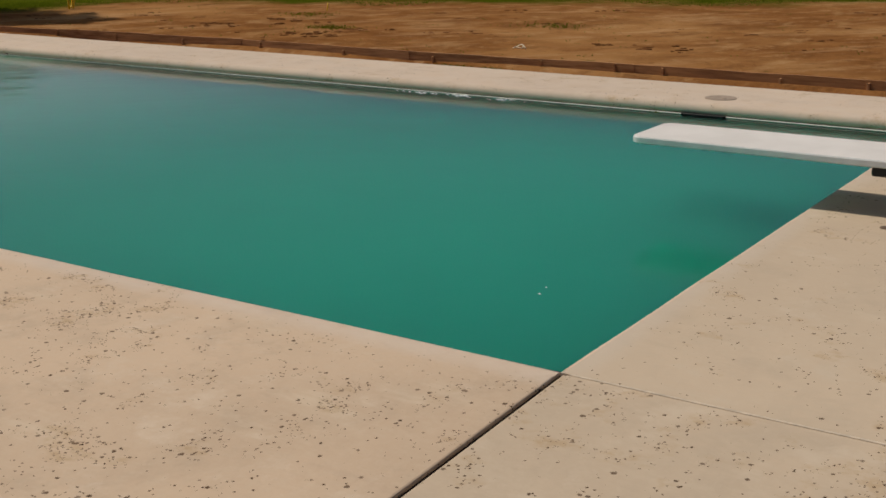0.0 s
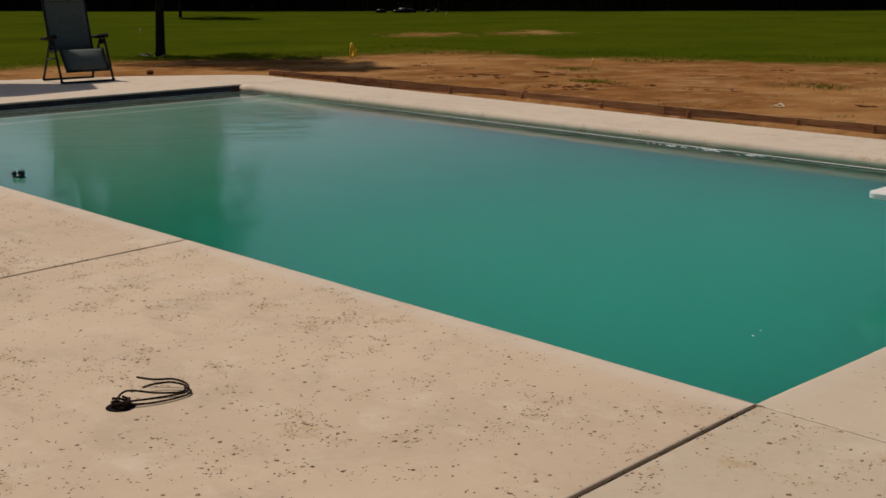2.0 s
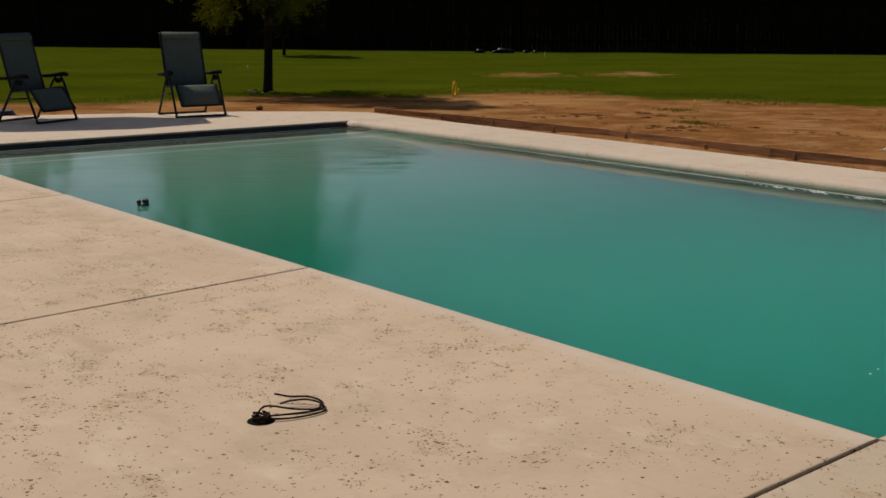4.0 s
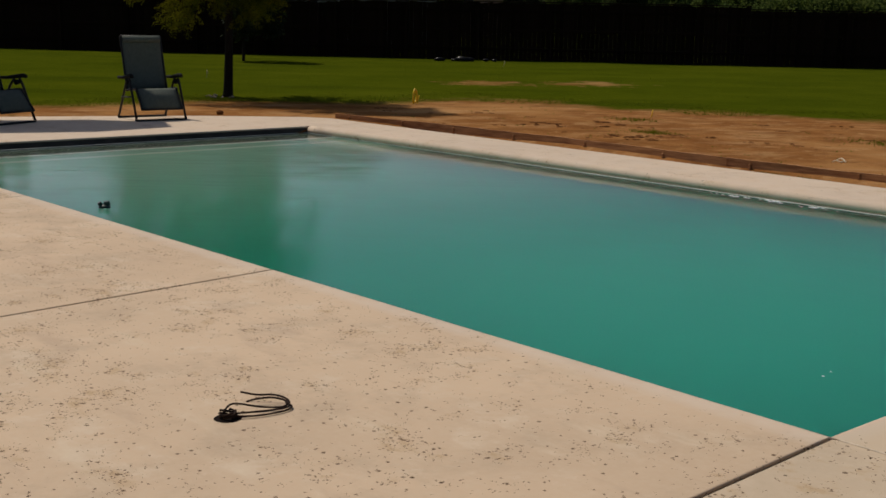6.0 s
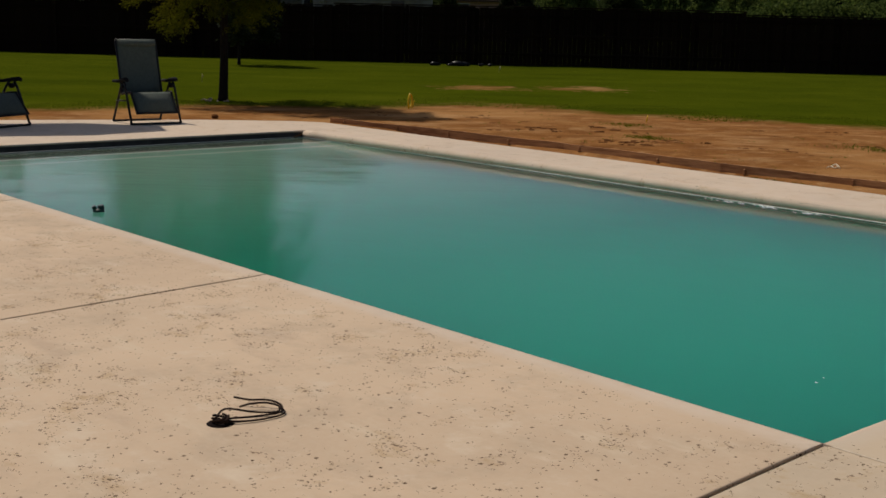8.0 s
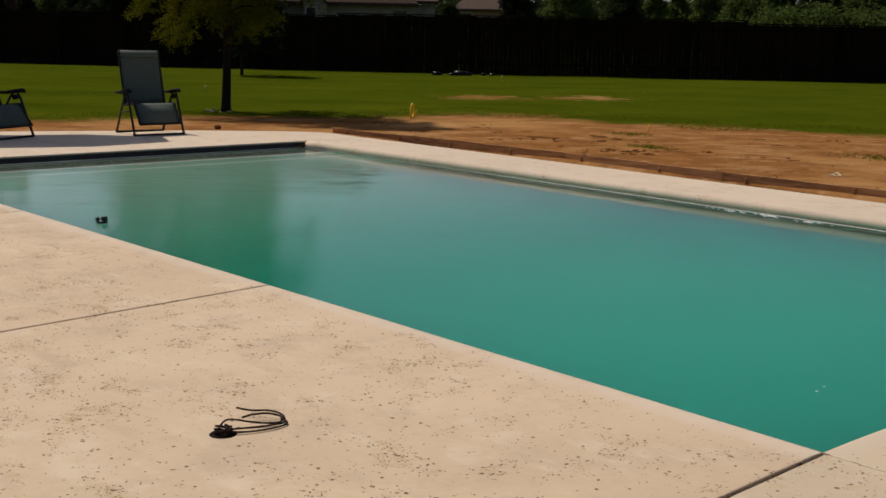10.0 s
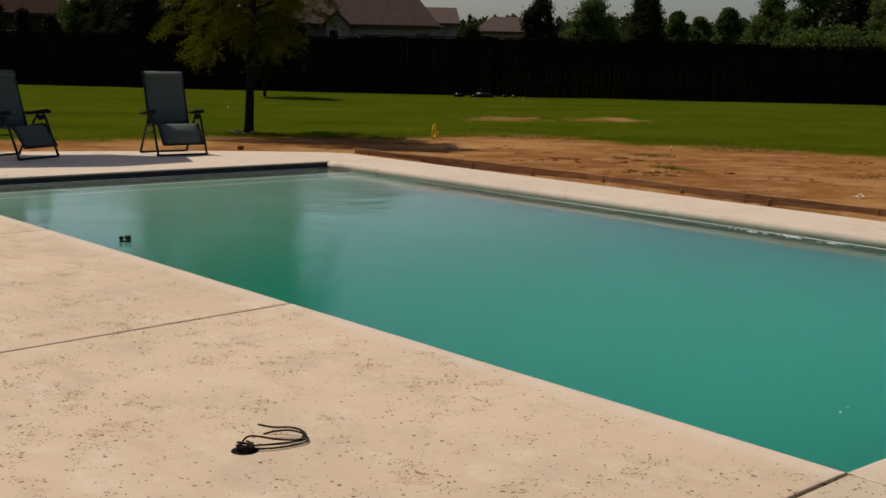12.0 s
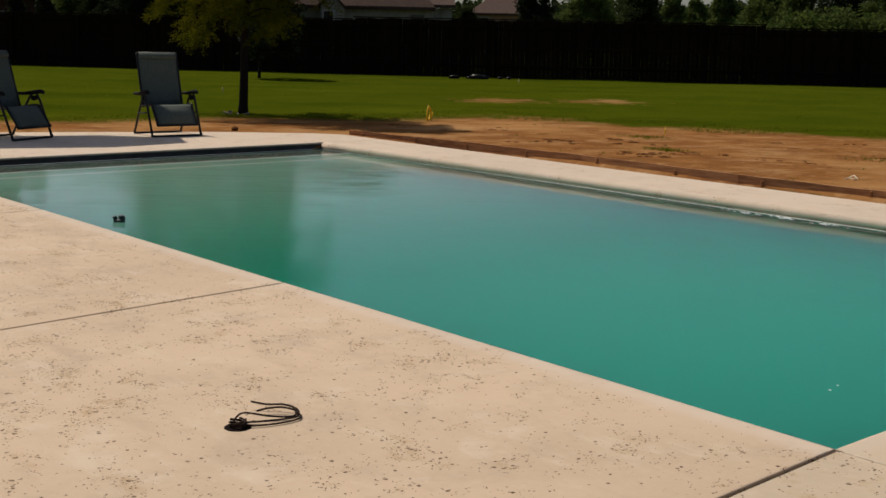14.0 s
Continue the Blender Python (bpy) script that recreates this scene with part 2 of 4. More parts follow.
    k.bump(k.math("ADD", k.noise(3.5, 6, 0.7), k.math("MULTIPLY", k.noise(30, 4, 0.7), 0.3)), 0.8, 0.06)
    return k.m


M = {
    "concrete": concrete(),
    "water": water(),
    "ground": ground_mat(),
    "fascia": plain("grey_wall_fascia", (0.20, 0.185, 0.165), 0.8, scale=6, vary=0.3),
    # end wall's copy: its shade away from the sun is put into the colour
    "fascia_shade": plain("shaded_end_fascia", (0.062, 0.054, 0.047), 0.8, scale=6, vary=0.3),
    "bead": plain("white_vinyl_bead", (0.64, 0.63, 0.55), 0.4, vary=0.08),
    "liner": plain("pool_liner", (0.10, 0.30, 0.27), 0.5),
    "grout": plain("pale_joint_grout", (0.60, 0.50, 0.375), 0.9),
    "joint": plain("dark_joint_filler", (0.028, 0.016, 0.009), 0.95),
}

# ---- mesh helpers ----
def part(name, bm, mat, parent=None, label=""):
    """Links a bmesh as one mesh object, under a thing if one is given."""
    me = bpy.data.meshes.new(name)
    bm.to_mesh(me)
    bm.free()
    for m in mat if isinstance(mat, (list, tuple)) else (mat,):
        me.materials.append(m)
    ob = new(name, me)
    ob.parent = parent
    if label:
        ob["label"] = label
    return ob


def thing(name, label, category, m=None, group="", kind=""):
    ob = new(name)
    ob.empty_display_size = 0.1
    if m is not None:
        ob.matrix_world = m
    return tagged(ob, label, category, group, kind)


def prism(outline, z0, z1, bevel=0.0, seg=2):
    """A slab over a flat outline."""
    bm = bmesh.new()
    low = [bm.verts.new((x, y, z0)) for x, y in outline]
    high = [bm.verts.new((x, y, z1)) for x, y in outline]
    n = len(outline)
    bm.faces.new(high)
    bm.faces.new(low[::-1])
    for i in range(n):
        bm.faces.new((low[i], low[(i + 1) % n], high[(i + 1) % n], high[i]))
    bmesh.ops.recalc_face_normals(bm, faces=bm.faces[:])
    if bevel:
        es = [e for e in bm.edges if all(v.co.z > z1 - 1e-5 for v in e.verts)]
        bmesh.ops.bevel(bm, geom=es, offset=bevel, segments=seg, affect="EDGES", profile=0.5)
    return bm


def box(bm, x0, x1, y0, y1, z0, z1, m=None, bevel=0.0, seg=1):
    r = bmesh.ops.create_cube(bm, size=1.0)
    vs = r["verts"]
    for v in vs:
        v.co = Vector(((x0 + x1) / 2 + v.co.x * (x1 - x0), (y0 + y1) / 2 + v.co.y * (y1 - y0), (z0 + z1) / 2 + v.co.z * (z1 - z0)))
    if bevel:
        es = list({e for v in vs for e in v.link_edges})
        r = bmesh.ops.bevel(bm, geom=es, offset=bevel, segments=seg, affect="EDGES", profile=0.5)
        vs = list({v for f in r["faces"] for v in f.verts} | {v for v in vs if v.is_valid})
    if m is not None:
        for v in vs:
            v.co = m @ v.co
    return vs


def tube(bm, pts, r, sides=8, closed=False, cap=True, taper=None):
    """A round bar swept along points."""
    pts = [Vector(p) for p in pts]
    n = len(pts)
    rings, up = [], None
    for i, p in enumerate(pts):
        a = pts[(i - 1) % n] if closed or i else p
        b = pts[(i + 1) % n] if closed or i < n - 1 else p
        d = (b - a).normalized()
        if up is None:
            up = d.orthogonal().normalized()
        up = (up - d * up.dot(d)).normalized()
        side = d.cross(up)
        rr = r if taper is None else taper[i]
        rings.append([bm.verts.new(p + rr * (math.cos(t) * up + math.sin(t) * side)) for t in [2 * math.pi * k / sides for k in range(sides)]])
    for i in range(n if closed else n - 1):
        A, B = rings[i], rings[(i + 1) % n]
        for k in range(sides):
            f = bm.faces.new((A[k], A[(k + 1) % sides], B[(k + 1) % sides], B[k]))
            f.smooth = True
    if cap and not closed:
        bm.faces.new(rings[0][::-1])
        bm.faces.new(rings[-1])
    return rings


def smooth_path(pts, k=6, closed=False):
    """Catmull-Rom through a few points."""
    pts = [Vector(p) for p in pts]
    n, out = len(pts), []
    for i in range(n if closed else n - 1):
        p0, p1 = pts[(i - 1) % n] if closed or i else pts[0], pts[i]
        p2, p3 = pts[(i + 1) % n], pts[(i + 2) % n] if closed or i + 2 < n else pts[-1]
        for j in range(k):
            t = j / k
            out.append(0.5 * (2 * p1 + (p2 - p0) * t + (2 * p0 - 5 * p1 + 4 * p2 - p3) * t * t + (3 * p1 - p0 - 3 * p2 + p3) * t ** 3))
    if not closed:
        out.append(pts[-1])
    return out


# ---- pool and ground ----
L, W = 11.22, 5.50
WATER_Z = -0.094
END_X, FAR_Y = -15.2, 6.52

def ground_z(x, y):
    z = -0.09
    dist = math.hypot(x + 5, y - 3)
    if dist < 80:
        z += 0.025 * noise.noise((x * 0.35, y * 0.35, 1.7)) + 0.012 * noise.noise((x * 1.3, y * 1.3, 4.2))
    z += 0.11 * min(1, max(0, (dist - 12) / 25))
    if y > 7.1 or x < -12.2:
        z += 0.05
    if x < -11.0 and y < 7.1:
        z = max(z, -0.03)
    if -11.5 < x < 9.5 and -9.5 < y < 5.4:
        z = -0.25
    return z


def ground():
    """One sheet to the horizon, finer near the pool, open under the basin."""
    bm = bmesh.new()
    xs = [-600, -250, -120, -70] + [-48 + 0.8 * i for i in range(78)] + [20, 40, 90, 250, 600]
    ys = [-600, -250, -90, -30, -12] + [-4 + 0.8 * i for i in range(13)] + [6.3, 6.55, 6.8, 7.02, 7.12, 7.3] + [7.8 + 0.8 * i for i in range(43)] + [60, 90, 160, 300, 700]
    grid = []
    for x in xs:
        row = []
        for y in ys:
            row.append(bm.verts.new((x, y, ground_z(x, y))))
        grid.append(row)
    for i in range(len(xs) - 1):
        for j in range(len(ys) - 1):
            cx, cy = (xs[i] + xs[i + 1]) / 2, (ys[j] + ys[j + 1]) / 2
            if -11.0 < cx < 8 and -8 < cy < 5.4:
                continue
            bm.faces.new((grid[i][j], grid[i + 1][j], grid[i + 1][j + 1], grid[i][j + 1])).smooth = True
    return tagged(part("ground", bm, M["ground"]), "reddish bare soil round the deck, mown green lawn beyond", "ground", kind="structure")


ground()

deck = tagged(new("pavement"), "sunlit buff concrete pool deck with scattered small pits", "pavement", kind="structure")


def nose(bm, a, b, inward, r=0.026, deep=0.054, wide=0.0, back=0.07):
    """The rounded edge of a slab along the pool, from a to b; inward points at the water."""
    a, b, n = Vector((*a, 0)), Vector((*b, 0)), Vector((*inward, 0))
    prof = [(-back, 0.0)]
    w = wide or r
    under = min(w, deep - r)
    for i in range(11):
        t = math.pi * i / 10
        if i < 6:
            prof.append((-w + w * math.sin(t), -r + r * math.cos(t)))
        else:
            prof.append((-under + under * math.sin(t), -r + (deep - r) * math.cos(t)))
    prof.append((-back, -deep))
    steps = max(2, int((b - a).length / 0.25))
    rows = []
    for s in range(steps + 1):
        p = a.lerp(b, s / steps)
        wave = 0.004 * noise.noise(p * 1.3) + 0.002 * noise.noise(p * 6)
        rows.append([bm.verts.new(p + n * (u + (wave if u > -back else 0)) + Vector((0, 0, z))) for u, z in prof])
    for A, B in zip(rows, rows[1:]):
        for k in range(len(prof) - 1):
            bm.faces.new((A[k], A[k + 1], B[k + 1], B[k])).smooth = 0 < k < 11
    bm.faces.new(rows[0])
    bm.faces.new(rows[-1][::-1])


def slab(outline, noses=(), label=""):
    bm = prism(outline, -0.026 if noses else -0.11, 0.0)

    def rim(e):
        if any(v.co.z < -1e-5 for v in e.verts):
            return False
        return not any(all(abs((v.co.xy - Vector(a)).dot(Vector(n)) + N) < 1e-4 for v in e.verts) for a, b, n, *_ in noses)

    bmesh.ops.bevel(bm, geom=[e for e in bm.edges if rim(e)], offset=0.007, segments=2, affect="EDGES", profile=0.5)
    for q in noses:
        nose(bm, *q)
    bmesh.ops.recalc_face_normals(bm, faces=bm.faces[:])
    return part("slab", bm, M["concrete"], deck, label)


G, N = 0.0085, 0.07
LIP = 0.022
JOINTS = [(0.0, -0.05), (-3.66, -0.10), (-7.23, -0.11), (-L, 0.0)]
for (a, la), (b, lb) in zip(JOINTS, JOINTS[1:]):
    slab([(a - G - 8 * la, -8), (a - G, LIP - N), (b + G, LIP - N), (b + G - 8 * lb, -8)][::1], [((a - G, LIP), (b + G, LIP), (0, 1))])
slab([(-G, FAR_Y), (-G, W + N), (-L + G, W + N), (-L + G, FAR_Y)], [((-G, W), (-L + G, W), (0, -1), 0.056, 0.084, 0.066)])
g = 0.004
slab([(G + 0.4, -8), (G, -g), (8, -g), (8, -8)])
slab([(N - LIP, g), (N - LIP, W - g), (8, W - g), (8, g)], [((-LIP, 0.0), (-LIP, W), (-1, 0))])
slab([(G, W + g), (G, FAR_Y), (8, FAR_Y), (8, W + g)])
OUT = [(-15.6, -8), (-15.3, -2), (-14.85, 1.5), (-14.25, 3.1), (-13.35, 5.1), (-12.5, 6.25), (-12.1, FAR_Y)]
slab([(-L - N, 0.0), (-L - N, W)] + [(-L - G, W), (-L - G, FAR_Y)] + OUT[::-1] + [(-L - G, -8), (-L - G, 0)], [((-L, 0), (-L, W), (1, 0), 0.014, 0.024)])

# filler in the joints
bm = bmesh.new()
for x, lean in JOINTS:
    vs = box(bm, -0.012, 0.012, -7.9, 0.005, -0.10, -0.014)
    for v in vs:
        v.co.x += x + lean * v.co.y
part("joint_filler", bm, M["joint"], deck, "dark filler in the deck joints")
bm = bmesh.new()
box(bm, 0.03, 7.9, -0.006, 0.006, -0.10, 0.0005)
part("joint_filler", bm, M["grout"], deck, "pale score line in the deck")


def pool():
    p = tagged(new("swimming_pool"), "rectangular swimming pool full of cloudy teal water", "swimming pool", kind="structure")
    o = 0.018
    ring = [(-L - o, -o), (o, -o), (o, W + o), (-L - o, W + o)]
    for (x0, y0), (x1, y1) in zip(ring, ring[1:] + ring[:1]):
        bm = bmesh.new()
        bm.faces.new([bm.verts.new(v) for v in ((x0, y0, -0.020), (x1, y1, -0.020), (x1, y1, -0.2), (x0, y0, -0.2))])
        part("fascia", bm, M["fascia_shade" if x0 < -1 and x1 < -1 else "fascia"], p, "dark grey band under the deck edge")
    bm = bmesh.new()
    o = -0.007
    ring = [(-L - o, -o), (o, -o), (o, W + o), (-L - o, W + o)]
    tube(bm, [(x, y, -0.0885) for x, y in ring], 0.0065, 8, closed=True)
    part("liner_bead", bm, M["bead"], p, "white vinyl bead round the rim")
    bm = bmesh.new()
    o = 0.024
    ring = [(-L - o, -o), (o, -o), (o, W + o), (-L - o, W + o)]
    top = [bm.verts.new((x, y, -0.091)) for x, y in ring]
    low = [bm.verts.new((x, y, -1.95)) for x, y in ring]
    for i in range(4):
        bm.faces.new((top[i], top[(i + 1) % 4], low[(i + 1) % 4], low[i]))
    bm.faces.new(low)
    part("basin", bm, M["liner"], p)
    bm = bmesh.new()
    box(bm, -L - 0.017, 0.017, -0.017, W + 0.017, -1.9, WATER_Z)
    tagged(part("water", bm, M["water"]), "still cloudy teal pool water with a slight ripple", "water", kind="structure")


pool()

# ---- fence ----
def fence_mat():
    k = Mat("dark_stained_cedar", 0.9, spec=0.03)
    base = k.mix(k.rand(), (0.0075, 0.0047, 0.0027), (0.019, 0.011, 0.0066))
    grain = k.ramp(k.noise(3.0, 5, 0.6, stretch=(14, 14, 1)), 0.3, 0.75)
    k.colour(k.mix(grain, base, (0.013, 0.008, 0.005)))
    k.bump(k.noise(4, 4, 0.6, stretch=(14, 14, 1)), 0.3, 0.006)
    return k.m


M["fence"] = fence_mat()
FA, FB = Vector((-41.1, 12.9, 0)), Vector((-19.2, 33.4, 0))
FDIR = (FB - FA).normalized()


def fence():
    ang = math.atan2(FDIR.y, FDIR.x)
    f = thing("fence", "tall dark-stained wooden board fence behind the lawn", "fence", pose(FA.x, FA.y, 0.03, 0, 0, math.degrees(ang)))
    boards = {}
    rng = random.Random(4)
    width, count = 0.150, 296
    start = -3.0
    s1 = (Vector((-32.1, 21.3, 0)) - FA).dot(FDIR)
    s2 = (Vector((-21.6, 30.4, 0)) - FA).dot(FDIR)
    def height(s):
        return 1.86 if s < s1 else 1.93 if s < s2 else 1.82
    for h in (1.86, 1.93, 1.82):
        bm = bmesh.new()
        box(bm, -width / 2 + 0.001, width / 2 - 0.001, -0.010, 0.010, 0.0, h, bevel=0.004)
        me = bpy.data.meshes.new("picket")
        bm.to_mesh(me)
        bm.free()
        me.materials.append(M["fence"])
        boards[h] = me
    for i in range(count):
        s = start + i * width
        ob = new("picket", boards[height(s)])
        ob.parent = f
        thin = 0.982 if rng.random() < 0.06 else 1.0
        ob.matrix_basis = pose(s, rng.uniform(-0.006, 0.006), rng.uniform(-0.02, 0.015), 0, rng.uniform(-0.06, 0.06), 0) @ Matrix.Diagonal((thin, 1, 1, 1))
    end = start + count * width
    # the stretch beyond, too far along to tell its boards apart
    bm = bmesh.new()
    for i in range(130):
        box(bm, end + i * width - width / 2 + 0.001, end + i * width + width / 2 - 0.001, -0.010, 0.010, 0.0, 1.82 + rng.uniform(-0.015, 0.015))
    tagged(part("picket_run", bm, M["fence"], f), kind="stuff")
    end += 130 * width
    for z in (0.35, 0.98, 1.60):
        bm = bmesh.new()
        box(bm, start, end, -0.05, -0.0125, z, z + 0.09, bevel=0.004)
        part("rail", bm, M["fence"], f)
    s, me = start + 0.6, None
    while s < end:
        if me is None:
            bm = bmesh.new()
            box(bm, -0.045, 0.045, -0.145, -0.055, 0.0, 1.80, bevel=0.006)
            me = part("post", bm, M["fence"], f)
            me.matrix_basis = pose(s, 0, 0)
        else:
            ob = new("post", me.data)
            ob.parent = f
            ob.matrix_basis = pose(s, 0, 0)
        s += 2.44
    for a, b in ((start, s1), (s1, s2), (s2, end)):
        bm = bmesh.new()
        h = height((a + b) / 2)
        box(bm, a + 0.01, b - 0.01, -0.07, 0.06, h + 0.018, h + 0.055, bevel=0.005)
        part("cap_board", bm, M["fence"], f)


fence()

# ---- diving board ----
def board_mat():
    k = Mat("white_grit_fibreglass", 0.6, spec=0.3)
    k.colour(k.mix(k.ramp(k.noise(3, 4), 0.35, 0.7), (0.80, 0.76, 0.70), (0.72, 0.68, 0.62)))
    k.bump(k.noise(300, 2), 0.4, 0.002)
    return k.m


M["board"] = board_mat()
M["black"] = plain("black_plastic", (0.012, 0.012, 0.012), 0.5)
M["white_gloss"] = plain("white_gelcoat", (0.80, 0.80, 0.77), 0.25, vary=0.05, bump=0)
M["dark_metal"] = plain("dark_painted_steel", (0.035, 0.036, 0.038), 0.45, 0.4, bump=0.05)


def diving_board():
    x0, x1, y0, y1, z = -1.00, 1.45, 2.62, 3.11, 0.232
    d = thing("diving_board", "white diving board with a gritty top on a low stand", "diving board", pose(x1, (y0 + y1) / 2, 0))
    hw = (y1 - y0) / 2
    def ring(zz, inset, rad):
        pts = []
        for cx, cy, a0 in ((x0 - x1 + rad + inset, hw - rad - inset, 90), (x0 - x1 + rad + inset, -hw + rad + inset, 180)):
            for i in range(7):
                a = radians(a0 + 15 * i)
                pts.append((cx + rad * math.cos(a), cy + rad * math.sin(a), zz))
        pts += [(-inset, -hw + inset, zz), (-inset, hw - inset, zz)]
        return pts
    bm = bmesh.new()
    rows = [[bm.verts.new(p) for p in ring(*q)] for q in ((z + 0.012, 0.010, 0.05), (z + 0.018, 0.0, 0.06), (z + 0.044, 0.0, 0.06), (z + 0.050, 0.004, 0.06))]
    n = len(rows[0])
    for A, B in zip(rows, rows[1:]):
        for i in range(n):
            bm.faces.new((A[i], A[(i + 1) % n], B[(i + 1) % n], B[i]))
    bm.faces.new(rows[0][::-1])
    bm.faces.new(rows[-1])
    bmesh.ops.recalc_face_normals(bm, faces=bm.faces[:])
    part("board", bm, M["white_gloss"], d)
    bm = bmesh.new()
    bm.faces.new([bm.verts.new(p) for p in ring(z + 0.0115, 0.012, 0.05)][::-1])
    part("underside", bm, M["white_gloss"], d)
    bm = bmesh.new()
    bm.faces.new([bm.verts.new(p) for p in ring(z + 0.0505, 0.005, 0.058)])
    bmesh.ops.recalc_face_normals(bm, faces=bm.faces[:])
    part("grit_top", bm, M["board"], d, "matt gritty white tread")
    bm = bmesh.new()
    box(bm, -1.17, -1.07, -hw + 0.02, hw - 0.02, z - 0.035, z + 0.012, bevel=0.008)
    part("fulcrum", bm, M["black"], d, "black rubber fulcrum pad")
    for y in (-0.16, 0.16):
        bm = bmesh.new()
        tube(bm, smooth_path([(-1.10, y, z - 0.045), (-0.86, y, z - 0.07), (-0.62, y, 0.08), (-0.55, y, 0.012)], 5), 0.02, 8)
        part("stand_rail", bm, M["dark_metal"], d)
        bm = bmesh.new()
        box(bm, -0.62, -0.48, y - 0.06, y + 0.06, 0.0, 0.012, bevel=0.003)
        part("base_plate", bm, M["dark_metal"], d)
    bm = bmesh.new()
    box(bm, -0.17, -0.07, -hw + 0.05, hw - 0.05, 0.012, z + 0.012, bevel=0.01)
    part("stand", bm, M["dark_metal"], d, "dark steel rear stand")
    bm = bmesh.new()
    box(bm, -0.22, -0.02, -hw + 0.01, hw - 0.01, 0.0, 0.012, bevel=0.003)
    part("base_plate", bm, M["dark_metal"], d)
    return d


diving_board()

M["anchor"] = plain("dull_brass_cap", (0.16, 0.11, 0.075), 0.7, spec=0.2)
bm = bmesh.new()
bmesh.ops.create_cone(bm, cap_ends=True, segments=20, radius1=0.030, radius2=0.026, depth=0.007, matrix=Matrix.Translation((0.42, 2.44, 0.001)))
tagged(part("anchor_cap", bm, M["anchor"]), "small dull brown anchor cap set in the deck", "anchor cap")

# ---- form boards left along the far side of the deck ----
def timber_mat():
    k = Mat("weathered_form_timber", 0.85, spec=0.15)
    base = k.mix(k.rand(), (0.46, 0.23, 0.095), (0.58, 0.32, 0.145))
    k.colour(k.mix(k.ramp(k.noise(2.5, 5, 0.65, stretch=(1, 9, 12)), 0.3, 0.75), base, (0.26, 0.12, 0.05)))
    k.bump(k.noise(3, 4, 0.6, stretch=(1, 12, 14)), 0.4, 0.006)
    return k.m


M["timber"] = timber_mat()
FORM = [(-12.35, 6.80), (-10.3, 7.04), (-8.0, 7.14), (-5.6, 7.08), (-3.1, 7.20), (-0.8, 7.16), (1.7, 7.10), (4.2, 7.15)]


def form_board(a, b, rng):
    a, b = Vector((*a, 0)), Vector((*b, 0))
    d = b - a
    n = (b - a).length
    t = thing("form_board", "weathered brown timber form board staked along the deck", "timber board", pose(a.x, a.y, -0.105, 0, 0, math.degrees(math.atan2(d.y, d.x))), "form boards")
    bm = bmesh.new()
    for i in range(12):
        box(bm, n * i / 12, n * (i + 1) / 12, -0.011, 0.011, 0.0, 0.140)
    bmesh.ops.remove_doubles(bm, verts=bm.verts[:], dist=0.001)
    for v in bm.verts:
        v.co.y += 0.012 * noise.noise((v.co.x * 1.2 + a.x, 3.1, 0))
        v.co.z += 0.010 * noise.noise((v.co.x * 1.7 + a.x, 8.1, v.co.z * 3))
    part("board", bm, M["timber"], t)
    s = 0.3
    while s < n:
        bm = bmesh.new()
        h = rng.uniform(0.12, 0.155)
        box(bm, s - 0.013, s + 0.013, -0.036, -0.0135, 0.0, h - 0.02, bevel=0.003)
        part("stake", bm, M["timber"], t)
        s += rng.uniform(0.75, 1.35)


rng = random.Random(11)
for a, b in zip(FORM, FORM[1:]):
    form_board(a, b, rng)

# ---- reclining chairs ----
def sling_mat():
    k = Mat("grey_green_sling_fabric", 0.85, spec=0.2)
    w = k.math("MULTIPLY", k.math("ADD", k.noise(90, 2), k.noise(25, 3)), 0.5)
    k.colour(k.mix(k.ramp(w, 0.35, 0.65), (0.078, 0.092, 0.078), (0.100, 0.116, 0.098)))
    k.bump(k.noise(400, 1), 0.3, 0.001)
    return k.m


M["sling"] = sling_mat()
M["tube"] = plain("black_coated_steel_tube", (0.014, 0.013, 0.013), 0.5, 0.0, vary=0.1, bump=0, spec=0.25)
M["arm"] = plain("black_moulded_armrest", (0.012, 0.012, 0.012), 0.8, bump=0.05, spec=0.1)


def sheet(bm, rows, thick=0.012):
    """A thin cushioned sheet through rows of points."""
    top = [[bm.verts.new(p) for p in r] for r in rows]
    n, m = len(rows), len(rows[0])
    faces = [bm.faces.new((top[i][j], top[i][j + 1], top[i + 1][j + 1], top[i + 1][j])) for i in range(n - 1) for j in range(m - 1)]
    for f in faces:
        f.smooth = True
    bmesh.ops.recalc_face_normals(bm, faces=faces)
    bmesh.ops.solidify(bm, geom=faces, thickness=thick)


